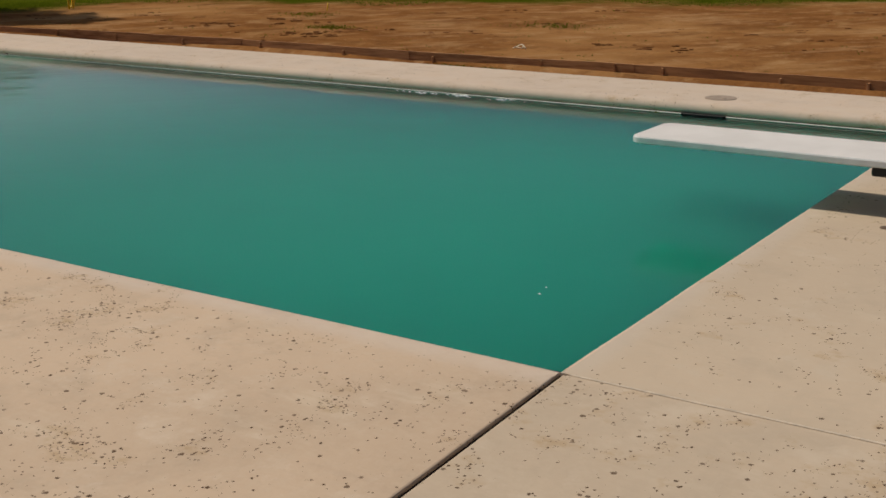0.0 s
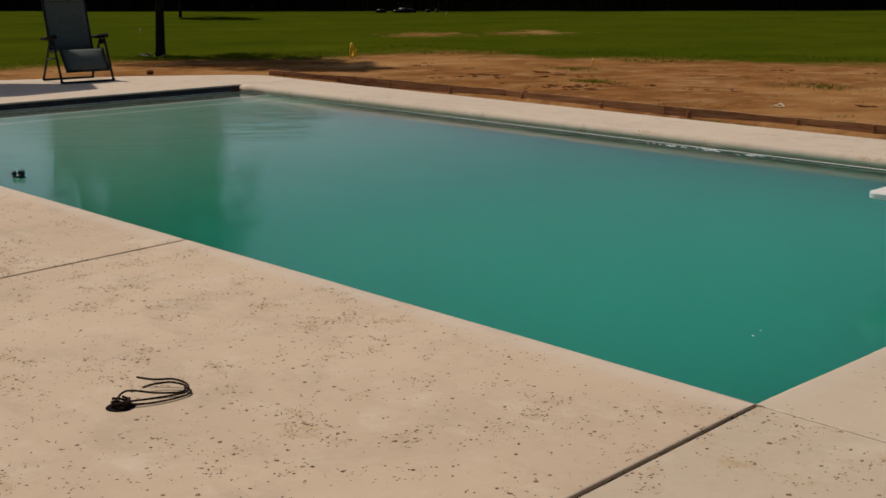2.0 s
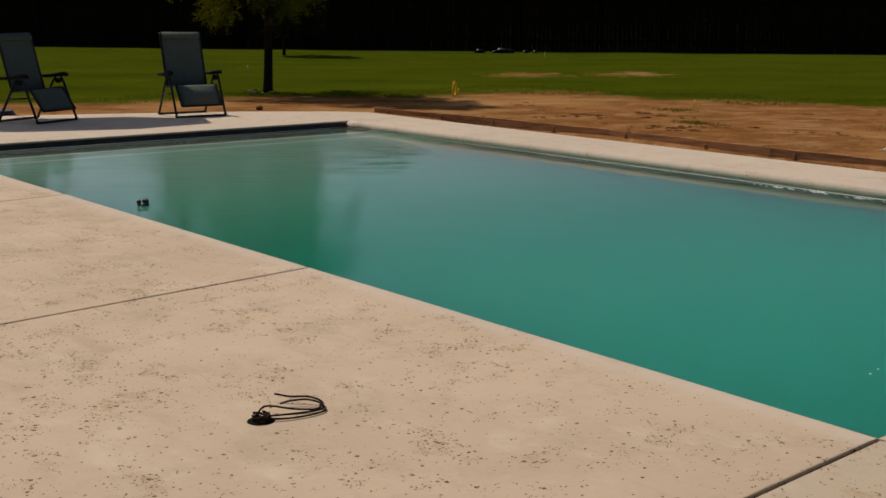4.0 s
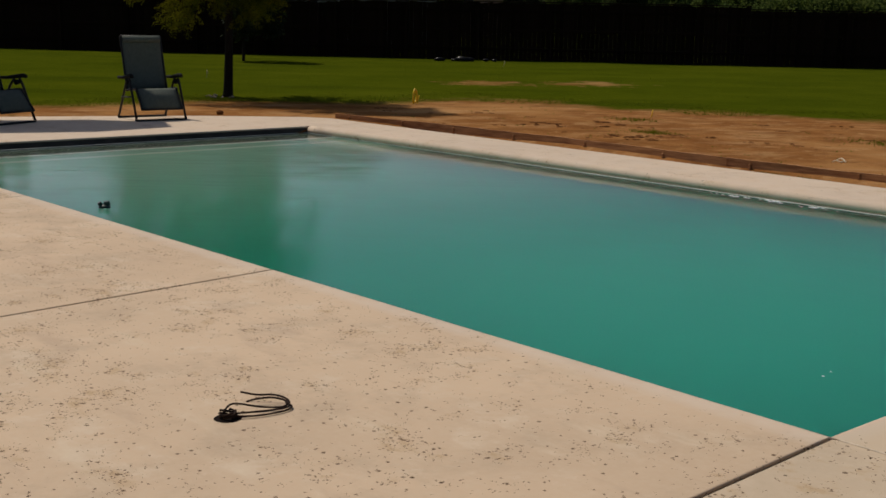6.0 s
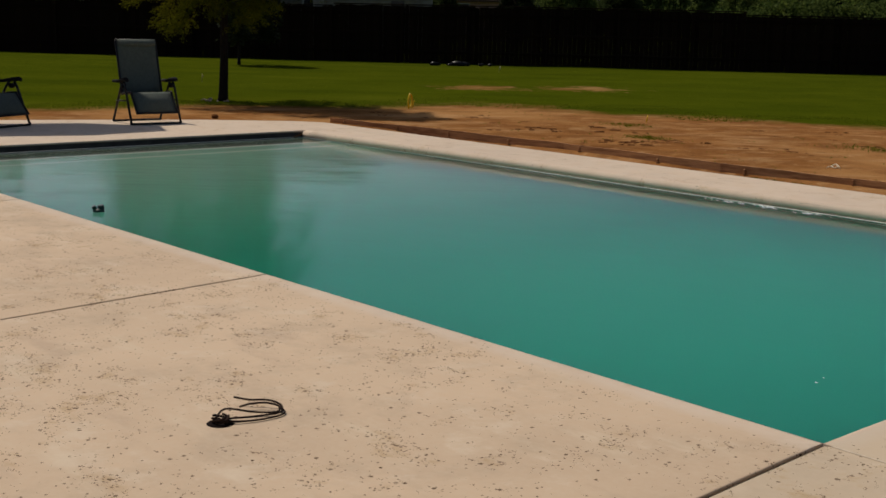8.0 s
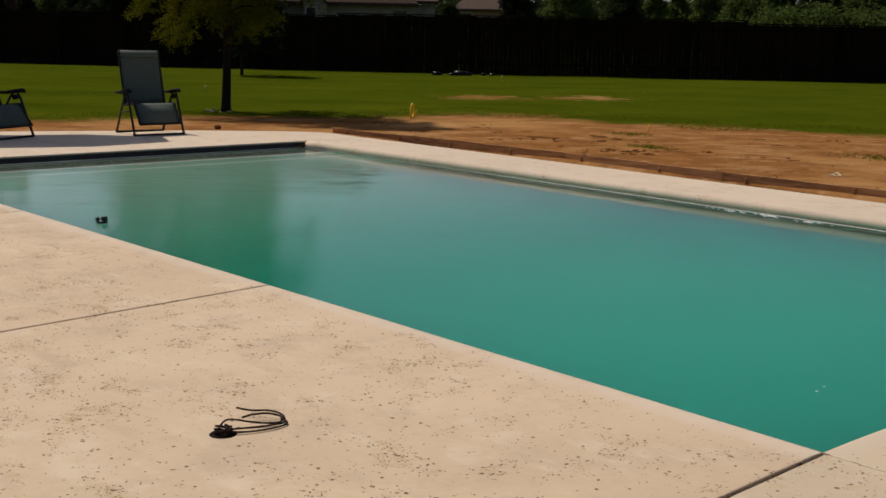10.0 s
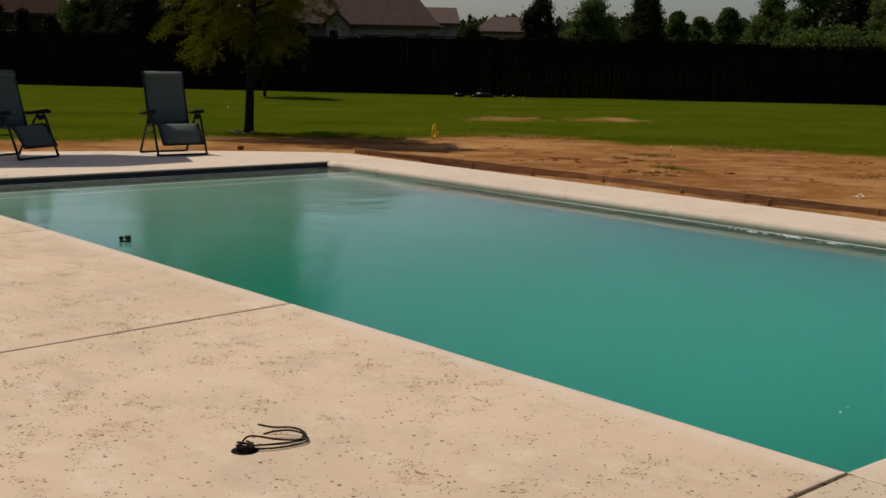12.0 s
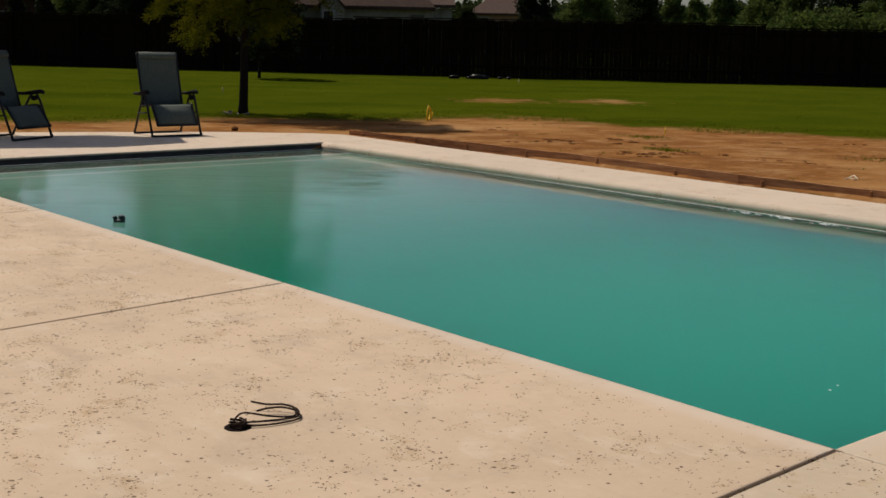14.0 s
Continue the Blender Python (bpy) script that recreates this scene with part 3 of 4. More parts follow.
def recliner(m, label):
    c = thing("reclining_chair", label, "chair", m, "reclining chairs on the deck")
    hw, fw = 0.29, 0.355
    seat0, seat1, top, toe = (-0.15, 0.40), (0.18, 0.43), (-0.34, 1.12), (0.37, 0.165)

    def panel(name, p, q, sag, w, mat=M["sling"], lab=""):
        bm = bmesh.new()
        rows = []
        for i in range(9):
            t = i / 8
            row = []
            for j in range(9):
                u = j / 8 * 2 - 1
                s = sag * math.sin(math.pi * t) * (1 - u * u)
                dx, dz = q[0] - p[0], q[1] - p[1]
                l = math.hypot(dx, dz)
                row.append((p[0] + dx * t + s * dz / l, u * w, p[1] + dz * t - s * dx / l))
            rows.append(row)
        sheet(bm, rows)
        return part(name, bm, mat, c, lab)

    panel("backrest", seat0, top, -0.03, hw - 0.015)
    panel("seat", seat0, seat1, 0.035, hw - 0.015)
    panel("leg_rest", seat1, toe, -0.060, hw - 0.015)
    # padded head rest at the top of the back
    bm = bmesh.new()
    ux, uz = (top[0] - seat0[0]), (top[1] - seat0[1])
    rows = []
    for i in range(9):
        a = math.pi * i / 8
        s = 0.87 + 0.13 * i / 8
        bulge = 0.035 * math.sin(a)
        rows.append([(seat0[0] + ux * s + bulge + 0.012, u * (hw - 0.02), seat0[1] + uz * s + 0.01) for u in (-1, -0.6, -0.2, 0.2, 0.6, 1)])
    sheet(bm, rows, 0.02)
    part("head_cushion", bm, M["sling"], c)
    for sgn in (-1, 1):
        y = sgn * hw
        bm = bmesh.new()
        tube(bm, smooth_path([(seat0[0] + 0.02, y, seat0[1] - 0.02), (-0.215, y, 0.66), (-0.285, y, 0.92), (top[0] - 0.005, y, top[1])], 5), 0.0155)
        part("back_tube", bm, M["tube"], c)
        bm = bmesh.new()
        tube(bm, smooth_path([(seat0[0], y, seat0[1] - 0.01), (seat1[0] - 0.02, y, seat1[1]), (seat1[0] + 0.03, y, seat1[1] - 0.05), (toe[0] + 0.01, y, toe[1] - 0.01)], 5), 0.0155)
        part("seat_tube", bm, M["tube"], c)
        yo = sgn * fw
        bm = bmesh.new()
        tube(bm, [(0.10, yo, 0.565), (0.14, yo, 0.50), (0.33, yo, 0.03)], 0.0165)
        part("front_leg", bm, M["tube"], c)
        bm = bmesh.new()
        tube(bm, [(0.02, yo * 0.97, 0.565), (-0.04, yo * 0.97, 0.49), (-0.33, yo * 0.97, 0.03)], 0.0165)
        part("rear_leg", bm, M["tube"], c)
        bm = bmesh.new()
        tube(bm, [(-0.19, yo * 0.985, 0.30), (0.215, yo * 0.985, 0.325)], 0.010)
        part("side_brace", bm, M["tube"], c)
        # armrest
        bm = bmesh.new()
        rings = []
        for i, (x, z, w, h) in enumerate(((-0.30, 0.595, 0.012, 0.010), (-0.26, 0.60, 0.024, 0.014), (-0.10, 0.605, 0.027, 0.016), (0.08, 0.63, 0.031, 0.02), (0.17, 0.64, 0.032, 0.021), (0.215, 0.63, 0.024, 0.016), (0.225, 0.622, 0.01, 0.008))):
            rings.append([bm.verts.new((x, yo + w * math.cos(a), z - 0.035 + 1.45 * h * math.sin(a))) for a in [2 * math.pi * k / 10 for k in range(10)]])
        for A, B in zip(rings, rings[1:]):
            for k in range(10):
                bm.faces.new((A[k], A[(k + 1) % 10], B[(k + 1) % 10], B[k])).smooth = True
        bm.faces.new(rings[0][::-1])
        bm.faces.new(rings[-1])
        bmesh.ops.recalc_face_normals(bm, faces=bm.faces[:])
        part("armrest", bm, M["arm"], c)
        bm = bmesh.new()
        tube(bm, [(0.06, yo - sgn * 0.035, 0.515), (0.06, yo + sgn * 0.02, 0.515)], 0.034, 12)
        part("locking_knob", bm, M["arm"], c)
    for x, k in ((0.33, 1.0), (-0.33, 0.97)):
        bm = bmesh.new()
        tube(bm, smooth_path([(x, -fw * k, 0.035), (x, -fw * k + 0.02, 0.014), (x, 0, 0.014), (x, fw * k - 0.02, 0.014), (x, fw * k, 0.035)], 4), 0.016)
        part("floor_rail", bm, M["tube"], c)
    bm = bmesh.new()
    tube(bm, [(top[0], -hw, top[1]), (top[0], hw, top[1])], 0.0155)
    part("top_tube", bm, M["tube"], c)
    bm = bmesh.new()
    tube(bm, [(toe[0], -hw, toe[1] - 0.005), (toe[0], hw, toe[1] - 0.005)], 0.015)
    part("toe_tube", bm, M["tube"], c)
    return c


def heading(x, y, h):
    return pose(x, y, 0.0, 0, 0, h)


recliner(heading(-13.18, 4.26, -5), "grey-green sling reclining chair on the deck, upright, near the tree")
recliner(heading(-13.58, 2.235, 25), "grey-green sling reclining chair on the deck, turned along the pool end")

# ---- coil of cable rising from a hole in the deck ----
M["cable"] = plain("black_rubber_cable", (0.026, 0.013, 0.008), 0.8, vary=0.3, bump=0.05, spec=0.15)
M["hole"] = plain("dark_floor_box", (0.012, 0.008, 0.007), 0.9, spec=0.05)


def cable_coil():
    c = thing("cable_coil", "loose loop of black cables rising from a round deck box", "cable", pose(-1.515, -1.60, 0))
    def loc(x, y, z):
        return (x + 1.515, y + 1.60, z)
    bm = bmesh.new()
    bmesh.ops.create_cone(bm, cap_ends=True, segments=24, radius1=0.052, radius2=0.046, depth=0.004, matrix=Matrix.Translation((0, 0, 0.002)))
    part("deck_box", bm, M["hole"], c)
    bm = bmesh.new()
    for i in range(5):
        a = i * 1.3
        pts = [(0.03 * math.cos(a + k * 0.6), 0.03 * math.sin(a + k * 0.6), 0.008 + 0.005 * k) for k in range(5)]
        tube(bm, smooth_path(pts, 4), 0.0045, 8)
    part("cable_knot", bm, M["cable"], c)
    runs = [
        [(-1.53, -1.61, 0.02), (-1.56, -1.55, 0.035), (-1.51, -1.46, 0.018), (-1.475, -1.385, 0.012), (-1.50, -1.350, 0.020), (-1.555, -1.375, 0.026), (-1.59, -1.425, 0.022), (-1.600, -1.465, 0.016)],
        [(-1.51, -1.59, 0.018), (-1.49, -1.52, 0.014), (-1.47, -1.42, 0.010), (-1.47, -1.365, 0.010), (-1.515, -1.335, 0.020), (-1.575, -1.355, 0.028), (-1.625, -1.405, 0.026), (-1.675, -1.445, 0.032)],
        [(-1.50, -1.60, 0.014), (-1.465, -1.53, 0.008), (-1.445, -1.45, 0.007), (-1.448, -1.375, 0.007), (-1.475, -1.345, 0.008), (-1.51, -1.348, 0.012)],
    ]
    for r in runs:
        bm = bmesh.new()
        tube(bm, smooth_path([loc(*p) for p in r], 7), 0.0039, 8)
        part("cable", bm, M["cable"], c)


cable_coil()

# ---- skimmer ----
M["lid"] = plain("grey_plastic_lid", (0.37, 0.29, 0.22), 0.8, spec=0.15)


def skimmer():
    bm = bmesh.new()
    bmesh.ops.create_cone(bm, cap_ends=True, segments=32, radius1=0.125, radius2=0.122, depth=0.008, matrix=Matrix.Translation((-1.72, 5.84, 0.001)))
    bmesh.ops.create_cone(bm, cap_ends=True, segments=16, radius1=0.02, radius2=0.016, depth=0.006, matrix=Matrix.Translation((-1.68, 5.80, 0.006)))
    tagged(part("deck_lid", bm, M["lid"]), "round grey plastic skimmer lid set in the deck", "skimmer lid")
    bm = bmesh.new()
    x0, x1, y = -1.90, -1.54, W
    for q in ((x0, x1, -0.097, -0.080), (x0, x0 + 0.02, -0.17, -0.080), (x1 - 0.02, x1, -0.17, -0.080)):
        box(bm, q[0], q[1], y - 0.020, y + 0.012, q[2], q[3], bevel=0.002)
    box(bm, x0 + 0.01, x1 - 0.01, y - 0.004, y + 0.008, -0.17, -0.098)
    tagged(part("skimmer_mouth", bm, M["black"]), "black skimmer opening in the pool wall", "skimmer")


skimmer()

# ---- floating dispenser, drifting flecks ----
M["float"] = plain("dark_green_plastic_float", (0.006, 0.035, 0.025), 0.4, vary=0.3)


def floater():
    f = thing("pool_float", "small dark green floating chlorine dispenser on the water", "pool float", pose(-6.87, 0.50, WATER_Z))
    bm = bmesh.new()
    bmesh.ops.create_uvsphere(bm, u_segments=16, v_segments=10, radius=0.05, matrix=Matrix.Diagonal((1, 1, 0.55, 1)))
    for q in bm.faces:
        q.smooth = True
    part("body", bm, M["float"], f)
    bm = bmesh.new()
    bmesh.ops.create_cone(bm, cap_ends=True, segments=14, radius1=0.030, radius2=0.022, depth=0.032, matrix=pose(0.008, 0.016, 0.036, 8, 6, 0))
    part("cap", bm, M["float"], f)
    bm = bmesh.new()
    bmesh.ops.create_cone(bm, cap_ends=True, segments=12, radius1=0.020, radius2=0.016, depth=0.034, matrix=pose(-0.012, -0.030, 0.030, 28, 0, 0))
    part("nozzle", bm, M["float"], f)


floater()

# ---- marker flags ----
M["yellow"] = plain("yellow_marker_film", (0.85, 0.52, 0.008), 0.5, vary=0.1)
M["pale"] = plain("pale_marker_film", (0.62, 0.55, 0.25), 0.5, vary=0.1)
M["wire"] = plain("galvanised_wire", (0.30, 0.27, 0.20), 0.4, 0.8, bump=0)


def marker(x, y, h, mat, label, turn, lean=6):
    f = thing("marker_flag", label, "marker flag", pose(x, y, ground_z(x, y) - 0.01, lean, lean * 0.6, turn), "marker flags")
    bm = bmesh.new()
    tube(bm, [(0, 0, 0), (0.004, 0, h * 0.5), (0, 0.003, h)], 0.006, 6)
    part("wire_stake", bm, mat if h < 0.3 else M["wire"], f)
    bm = bmesh.new()
    rows = [[(0.012 + u * (0.09 if mat is M["yellow"] else 0.016), 0.012 * math.sin(u * 5 + i), h - 0.01 - 0.07 * i / 3 - u * 0.02) for u in (0, 0.25, 0.5, 0.75, 1)] for i in range(4)]
    sheet(bm, rows, 0.003)
    part("flag", bm, mat, f)


def curled_marker(x, y, turn):
    f = thing("marker_ribbon", "yellow plastic marker ribbon curled on a stake", "marker ribbon", pose(x, y, ground_z(x, y) - 0.01, 0, 0, turn), "marker flags")
    bm = bmesh.new()
    tube(bm, smooth_path([(0.0, -0.045, 0.0), (0.01, -0.075, 0.09), (0.01, -0.060, 0.19), (0, -0.010, 0.255), (0, 0.045, 0.22), (0, 0.062, 0.13), (0, 0.035, 0.06), (0.01, 0.0, 0.03)], 5), 0.017, 6)
    part("ribbon", bm, M["yellow"], f)
    bm = bmesh.new()
    tube(bm, smooth_path([(0.02, 0.040, 0), (0.02, 0.062, 0.05), (0.02, 0.085, 0.11), (0.03, 0.10, 0.15)], 5), 0.011, 6)
    part("ribbon_tail", bm, M["yellow"], f)


curled_marker(-14.25, 9.90, 20)
marker(-10.07, 11.25, 0.135, M["yellow"], "small yellow marker flag stuck in the soil", 130, 12)
marker(-24.06, 21.47, 0.20, M["pale"], "pale marker flag stuck in the lawn", 60, 14)
marker(-22.4, 10.5, 0.20, M["pale"], "pale marker flag stuck in the lawn", 100, 4)

# ---- trees ----
def bark_mat():
    k = Mat("grey_brown_bark", 0.9, spec=0.1)
    k.colour(k.mix(k.ramp(k.noise(12, 5, 0.7, stretch=(3, 3, 0.6)), 0.3, 0.7), (0.012, 0.009, 0.007), (0.026, 0.019, 0.014)))
    k.bump(k.noise(14, 5, 0.7, stretch=(3, 3, 0.6)), 0.8, 0.01)
    return k.m


def leaf_mat(name, a, b, c, spec=0.1, through_leaf=0.4):
    k = Mat(name, 0.75, spec=spec)
    tone = k.mix(k.island(), a, b)
    k.colour(k.mix(k.ramp(k.noise(0.9, 3), 0.4, 0.7), tone, c))
    k.b.inputs["Transmission Weight"].default_value = 0.0
    mixer = k.t.nodes.new("ShaderNodeMixShader")
    trans = k.t.nodes.new("ShaderNodeBsdfTranslucent")
    k.t.links.new(k.b.inputs["Base Color"].links[0].from_socket, trans.inputs["Color"])
    mixer.inputs[0].default_value = through_leaf
    out = k.t.nodes["Material Output"]
    k.t.links.new(k.b.outputs[0], mixer.inputs[1])
    k.t.links.new(trans.outputs[0], mixer.inputs[2])
    k.t.links.new(mixer.outputs[0], out.inputs["Surface"])
    return k.m


M["bark"] = bark_mat()
M["leaf_near"] = leaf_mat("yellow_green_leaves", (0.090, 0.096, 0.006), (0.170, 0.160, 0.010), (0.058, 0.072, 0.005), 0.0, 0.34)
M["leaf_mid"] = leaf_mat("mid_green_leaves", (0.074, 0.106, 0.027), (0.130, 0.160, 0.042), (0.062, 0.092, 0.024), 0.0)
# next two greens hold the backlit trees' shade in their colour
M["leaf_dark"] = leaf_mat("backlit_green_leaves", (0.012, 0.019, 0.007), (0.024, 0.034, 0.011), (0.011, 0.017, 0.007))
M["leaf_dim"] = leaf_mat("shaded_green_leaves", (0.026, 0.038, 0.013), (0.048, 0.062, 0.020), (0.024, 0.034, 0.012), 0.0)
M["leaf_bright"] = leaf_mat("bright_green_leaves", (0.075, 0.11, 0.020), (0.12, 0.15, 0.030), (0.06, 0.10, 0.02))


def leaf_mesh(name, spots, size, mat, parent, rng, long=1.6):
    """Many small folded leaves, each its own island, at spots of (place, droop)."""
    n = len(spots)
    verts, faces = [], []
    for p, droop in spots:
        d = Vector((rng.gauss(0, 1), rng.gauss(0, 1), rng.gauss(0, 0.6) - droop)).normalized()
        s = d.orthogonal().normalized()
        s.rotate(Matrix.Rotation(rng.uniform(0, 6.28), 3, d))
        l = size * rng.uniform(0.6, 1.4)
        w = l / long / 2
        k = len(verts)
        up = d.cross(s)
        verts += [p, p + d * l * 0.5 + s * w + up * w * 0.3, p + d * l, p + d * l * 0.5 - s * w + up * w * 0.3]
        faces += [(k, k + 1, k + 2), (k, k + 2, k + 3)]
    me = bpy.data.meshes.new(name)
    me.from_pydata([tuple(v) for v in verts], [], faces)
    me.materials.append(mat)
    ob = new(name, me)
    ob.parent = parent
    return ob


TREE = (-17.08, 7.84)


def lawn_tree():
    """The young shade tree with feathery drooping sprays."""
    bx, by = TREE
    t = thing("tree", "young yellow-green shade tree with drooping feathery sprays", "tree", pose(bx, by, ground_z(bx, by) - 0.02))
    rng = random.Random(21)
    top = 7.0
    bm = bmesh.new()
    spine = smooth_path([(0, 0, 0), (0.015, 0.02, 0.7), (0.0, 0.05, 1.6), (0.05, 0.10, 2.6), (0.02, 0.12, 4.0), (0.0, 0.10, top)], 6)
    tp = [max(0.012, 0.092 * (1 - i / (len(spine) - 1)) ** 0.8) * (1.25 if i == 0 else 1.08 if i == 1 else 1) for i in range(len(spine))]
    tube(bm, spine, 0.08, 10, taper=tp)
    part("trunk", bm, M["bark"], t)
    spots = []
    limbs = 92
    bm = bmesh.new()
    for i in range(limbs):
        f = i / (limbs - 1)
        z = 1.62 + (top - 1.9) * f
        base = min(spine, key=lambda q: abs(q.z - z))
        a = i * 2.399 + rng.uniform(-0.4, 0.4)
        dirv = Vector((math.cos(a), math.sin(a), 0))
        # fuller and lower on the open, western side
        full = 0.5 + 0.5 * dirv.dot(Vector((-0.62, -0.78, 0)))
        reach = (1.66 - 1.2 * max(0.0, f - 0.55) / 0.45) * rng.uniform(0.62, 1.08) * (0.84 + 0.20 * full)
        if f < 0.12:
            reach *= 0.72
        rise = rng.uniform(0.15, 0.55) * (0.6 + 0.6 * f)
        dip = rng.uniform(0.05, 0.35) + 0.45 * full ** 3 * (1 - f)
        pts = [base, base + dirv * reach * 0.35 + Vector((0, 0, rise * 0.7)), base + dirv * reach * 0.75 + Vector((0, 0, rise * 0.7 - 0.3 * dip)), base + dirv * reach + Vector((0, 0, rise * 0.3 - dip))]
        path = smooth_path(pts, 7)
        tube(bm, path, 0.02, 5, taper=[max(0.004, 0.026 * (1 - k / len(path))) for k in range(len(path))])
        side = Vector((-dirv.y, dirv.x, 0))
        for k in range(7 if f < 0.2 else 4, len(path), 2):
            if rng.random() > 0.70 + 0.28 * full:
                continue
            # a flat feathery plate of leaves, its tip hanging
            wide = rng.uniform(0.13, 0.30) * (1.1 - 0.4 * f)
            hang = rng.uniform(0.06, 0.30)
            for arm in range(rng.randint(3, 5)):
                turn = rng.uniform(-1.2, 1.2)
                way = dirv * math.cos(turn) + side * math.sin(turn)
                root = path[k] + Vector((rng.gauss(0, 0.04), rng.gauss(0, 0.04), rng.gauss(0, 0.04)))
                for q in range(rng.randint(64, 104)):
                    g = rng.random()
                    spots.append((root + way * wide * 1.5 * g + Vector((rng.gauss(0, 0.030), rng.gauss(0, 0.030), rng.gauss(0, 0.020) - hang * g * g)), 0.7))
    tagged(part("twig_work", bm, M["bark"], t), kind="stuff")
    leaf_mesh("crown", spots, 0.037, M["leaf_near"], t, rng, 2.4)


lawn_tree()

EYE = Vector((2.27, -3.87, 1.47))


def spot_at(px, dist):
    """A place on the ground at a bearing across the far view."""
    az = radians(-50.05 + (px - 784) * 0.02575)
    return EYE.x + dist * math.sin(az), EYE.y + dist * math.cos(az)


def rise(px, py, dist):
    return EYE.z + dist * (103 + (px - 784) * 0.021 - py) / 2154


def far_tree(px, top, half, dist, mat, seed, label, low=0.12, leaf=None, pointed=0.0):
    x, y = spot_at(px, dist)
    h = rise(px, top, dist)
    r = half / 2154 * dist
    t = thing("tree", label, "tree", pose(x, y, 0.0), "trees beyond the fence")
    rng = random.Random(seed)
    bm = bmesh.new()
    tube(bm, smooth_path([(0, 0, 0), (0.1, 0.05, h * 0.3), (0, 0.1, h * 0.62), (0.05, 0, h * 0.92)], 4), 0.2, 7, taper=[0.03 * h * (1 - k / 13.5) + 0.02 for k in range(13)])
    for k in range(9):
        a, z = k * 2.4, h * (0.25 + 0.07 * k)
        tube(bm, [(0, 0, z), (math.cos(a) * r * 0.5, math.sin(a) * r * 0.5, z + 0.1 * h), (math.cos(a) * r * 0.62, math.sin(a) * r * 0.62, z + 0.13 * h)], 0.05, 5, taper=[0.012 * h, 0.008 * h, 0.003 * h])
    part("trunk", bm, M["bark"], t)
    leaf = leaf or 0.0017 * dist
    clumps = []
    for k in range(120):
        f = rng.random() ** 0.8
        z = h * (low + (1 - low) * f)
        w = math.sin(math.pi * min(1, 0.15 + 0.85 * f)) ** 0.6 if not pointed else (1 - f) ** pointed + 0.08
        a = rng.uniform(0, 6.28)
        rad = r * w * math.sqrt(rng.random()) * 0.95
        clumps.append((Vector((rad * math.cos(a), rad * math.sin(a), z)), r * rng.uniform(0.10, 0.24)))
    spots = []
    for c, cr in clumps:
        for _ in range(185):
            v = Vector((rng.gauss(0, 1), rng.gauss(0, 1), rng.gauss(0, 0.9))) * cr * 0.62
            p = c + v
            p.z = min(p.z, h + 0.1)
            if p.z > 0.2:
                spots.append((p, 0.1))
    leaf_mesh("crown", spots, leaf, mat, t, rng, 1.3)


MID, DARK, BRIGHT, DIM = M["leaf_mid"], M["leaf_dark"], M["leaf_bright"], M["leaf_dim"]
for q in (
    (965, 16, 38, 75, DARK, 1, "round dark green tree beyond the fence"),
    (1060, 16, 48, 80, MID, 2, "broad green tree beyond the fence"),
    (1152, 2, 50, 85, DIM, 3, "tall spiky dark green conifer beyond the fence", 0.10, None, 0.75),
    (1208, 38, 21, 140, MID, 4, "narrow distant green tree"),
    (1246, 48, 24, 150, MID, 5, "low distant green tree"),
    (1295, 34, 27, 115, MID, 6, "rounded distant green tree"),
    (1372, 6, 46, 72, MID, 7, "tall green tree at the wood's edge"),
    (1440, -8, 52, 66, MID, 8, "tall thin-leaved tree at the wood's edge"),
    (1508, -20, 52, 64, DARK, 9, "tall dark tree at the wood's edge"),
    (1580, -16, 56, 62, MID, 10, "tall green tree at the wood's edge"),
    (1660, -20, 60, 62, MID, 18, "tall green tree at the wood's edge"),
    (168, -14, 50, 60, MID, 11, "leafy green tree beside a far house"),
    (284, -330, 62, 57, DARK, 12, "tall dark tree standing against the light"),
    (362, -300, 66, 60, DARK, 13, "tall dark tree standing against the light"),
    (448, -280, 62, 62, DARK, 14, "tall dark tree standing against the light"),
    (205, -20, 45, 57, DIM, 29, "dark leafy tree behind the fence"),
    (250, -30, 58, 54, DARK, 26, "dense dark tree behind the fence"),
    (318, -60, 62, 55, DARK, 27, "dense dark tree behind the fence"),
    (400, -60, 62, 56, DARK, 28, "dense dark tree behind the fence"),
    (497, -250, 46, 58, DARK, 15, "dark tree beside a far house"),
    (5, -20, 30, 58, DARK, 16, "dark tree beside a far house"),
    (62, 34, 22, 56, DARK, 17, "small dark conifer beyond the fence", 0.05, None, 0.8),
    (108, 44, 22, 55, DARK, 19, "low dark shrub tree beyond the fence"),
    (845, 62, 22, 70, DIM, 25, "low green tree between two far houses"),
):
    far_tree(*q)
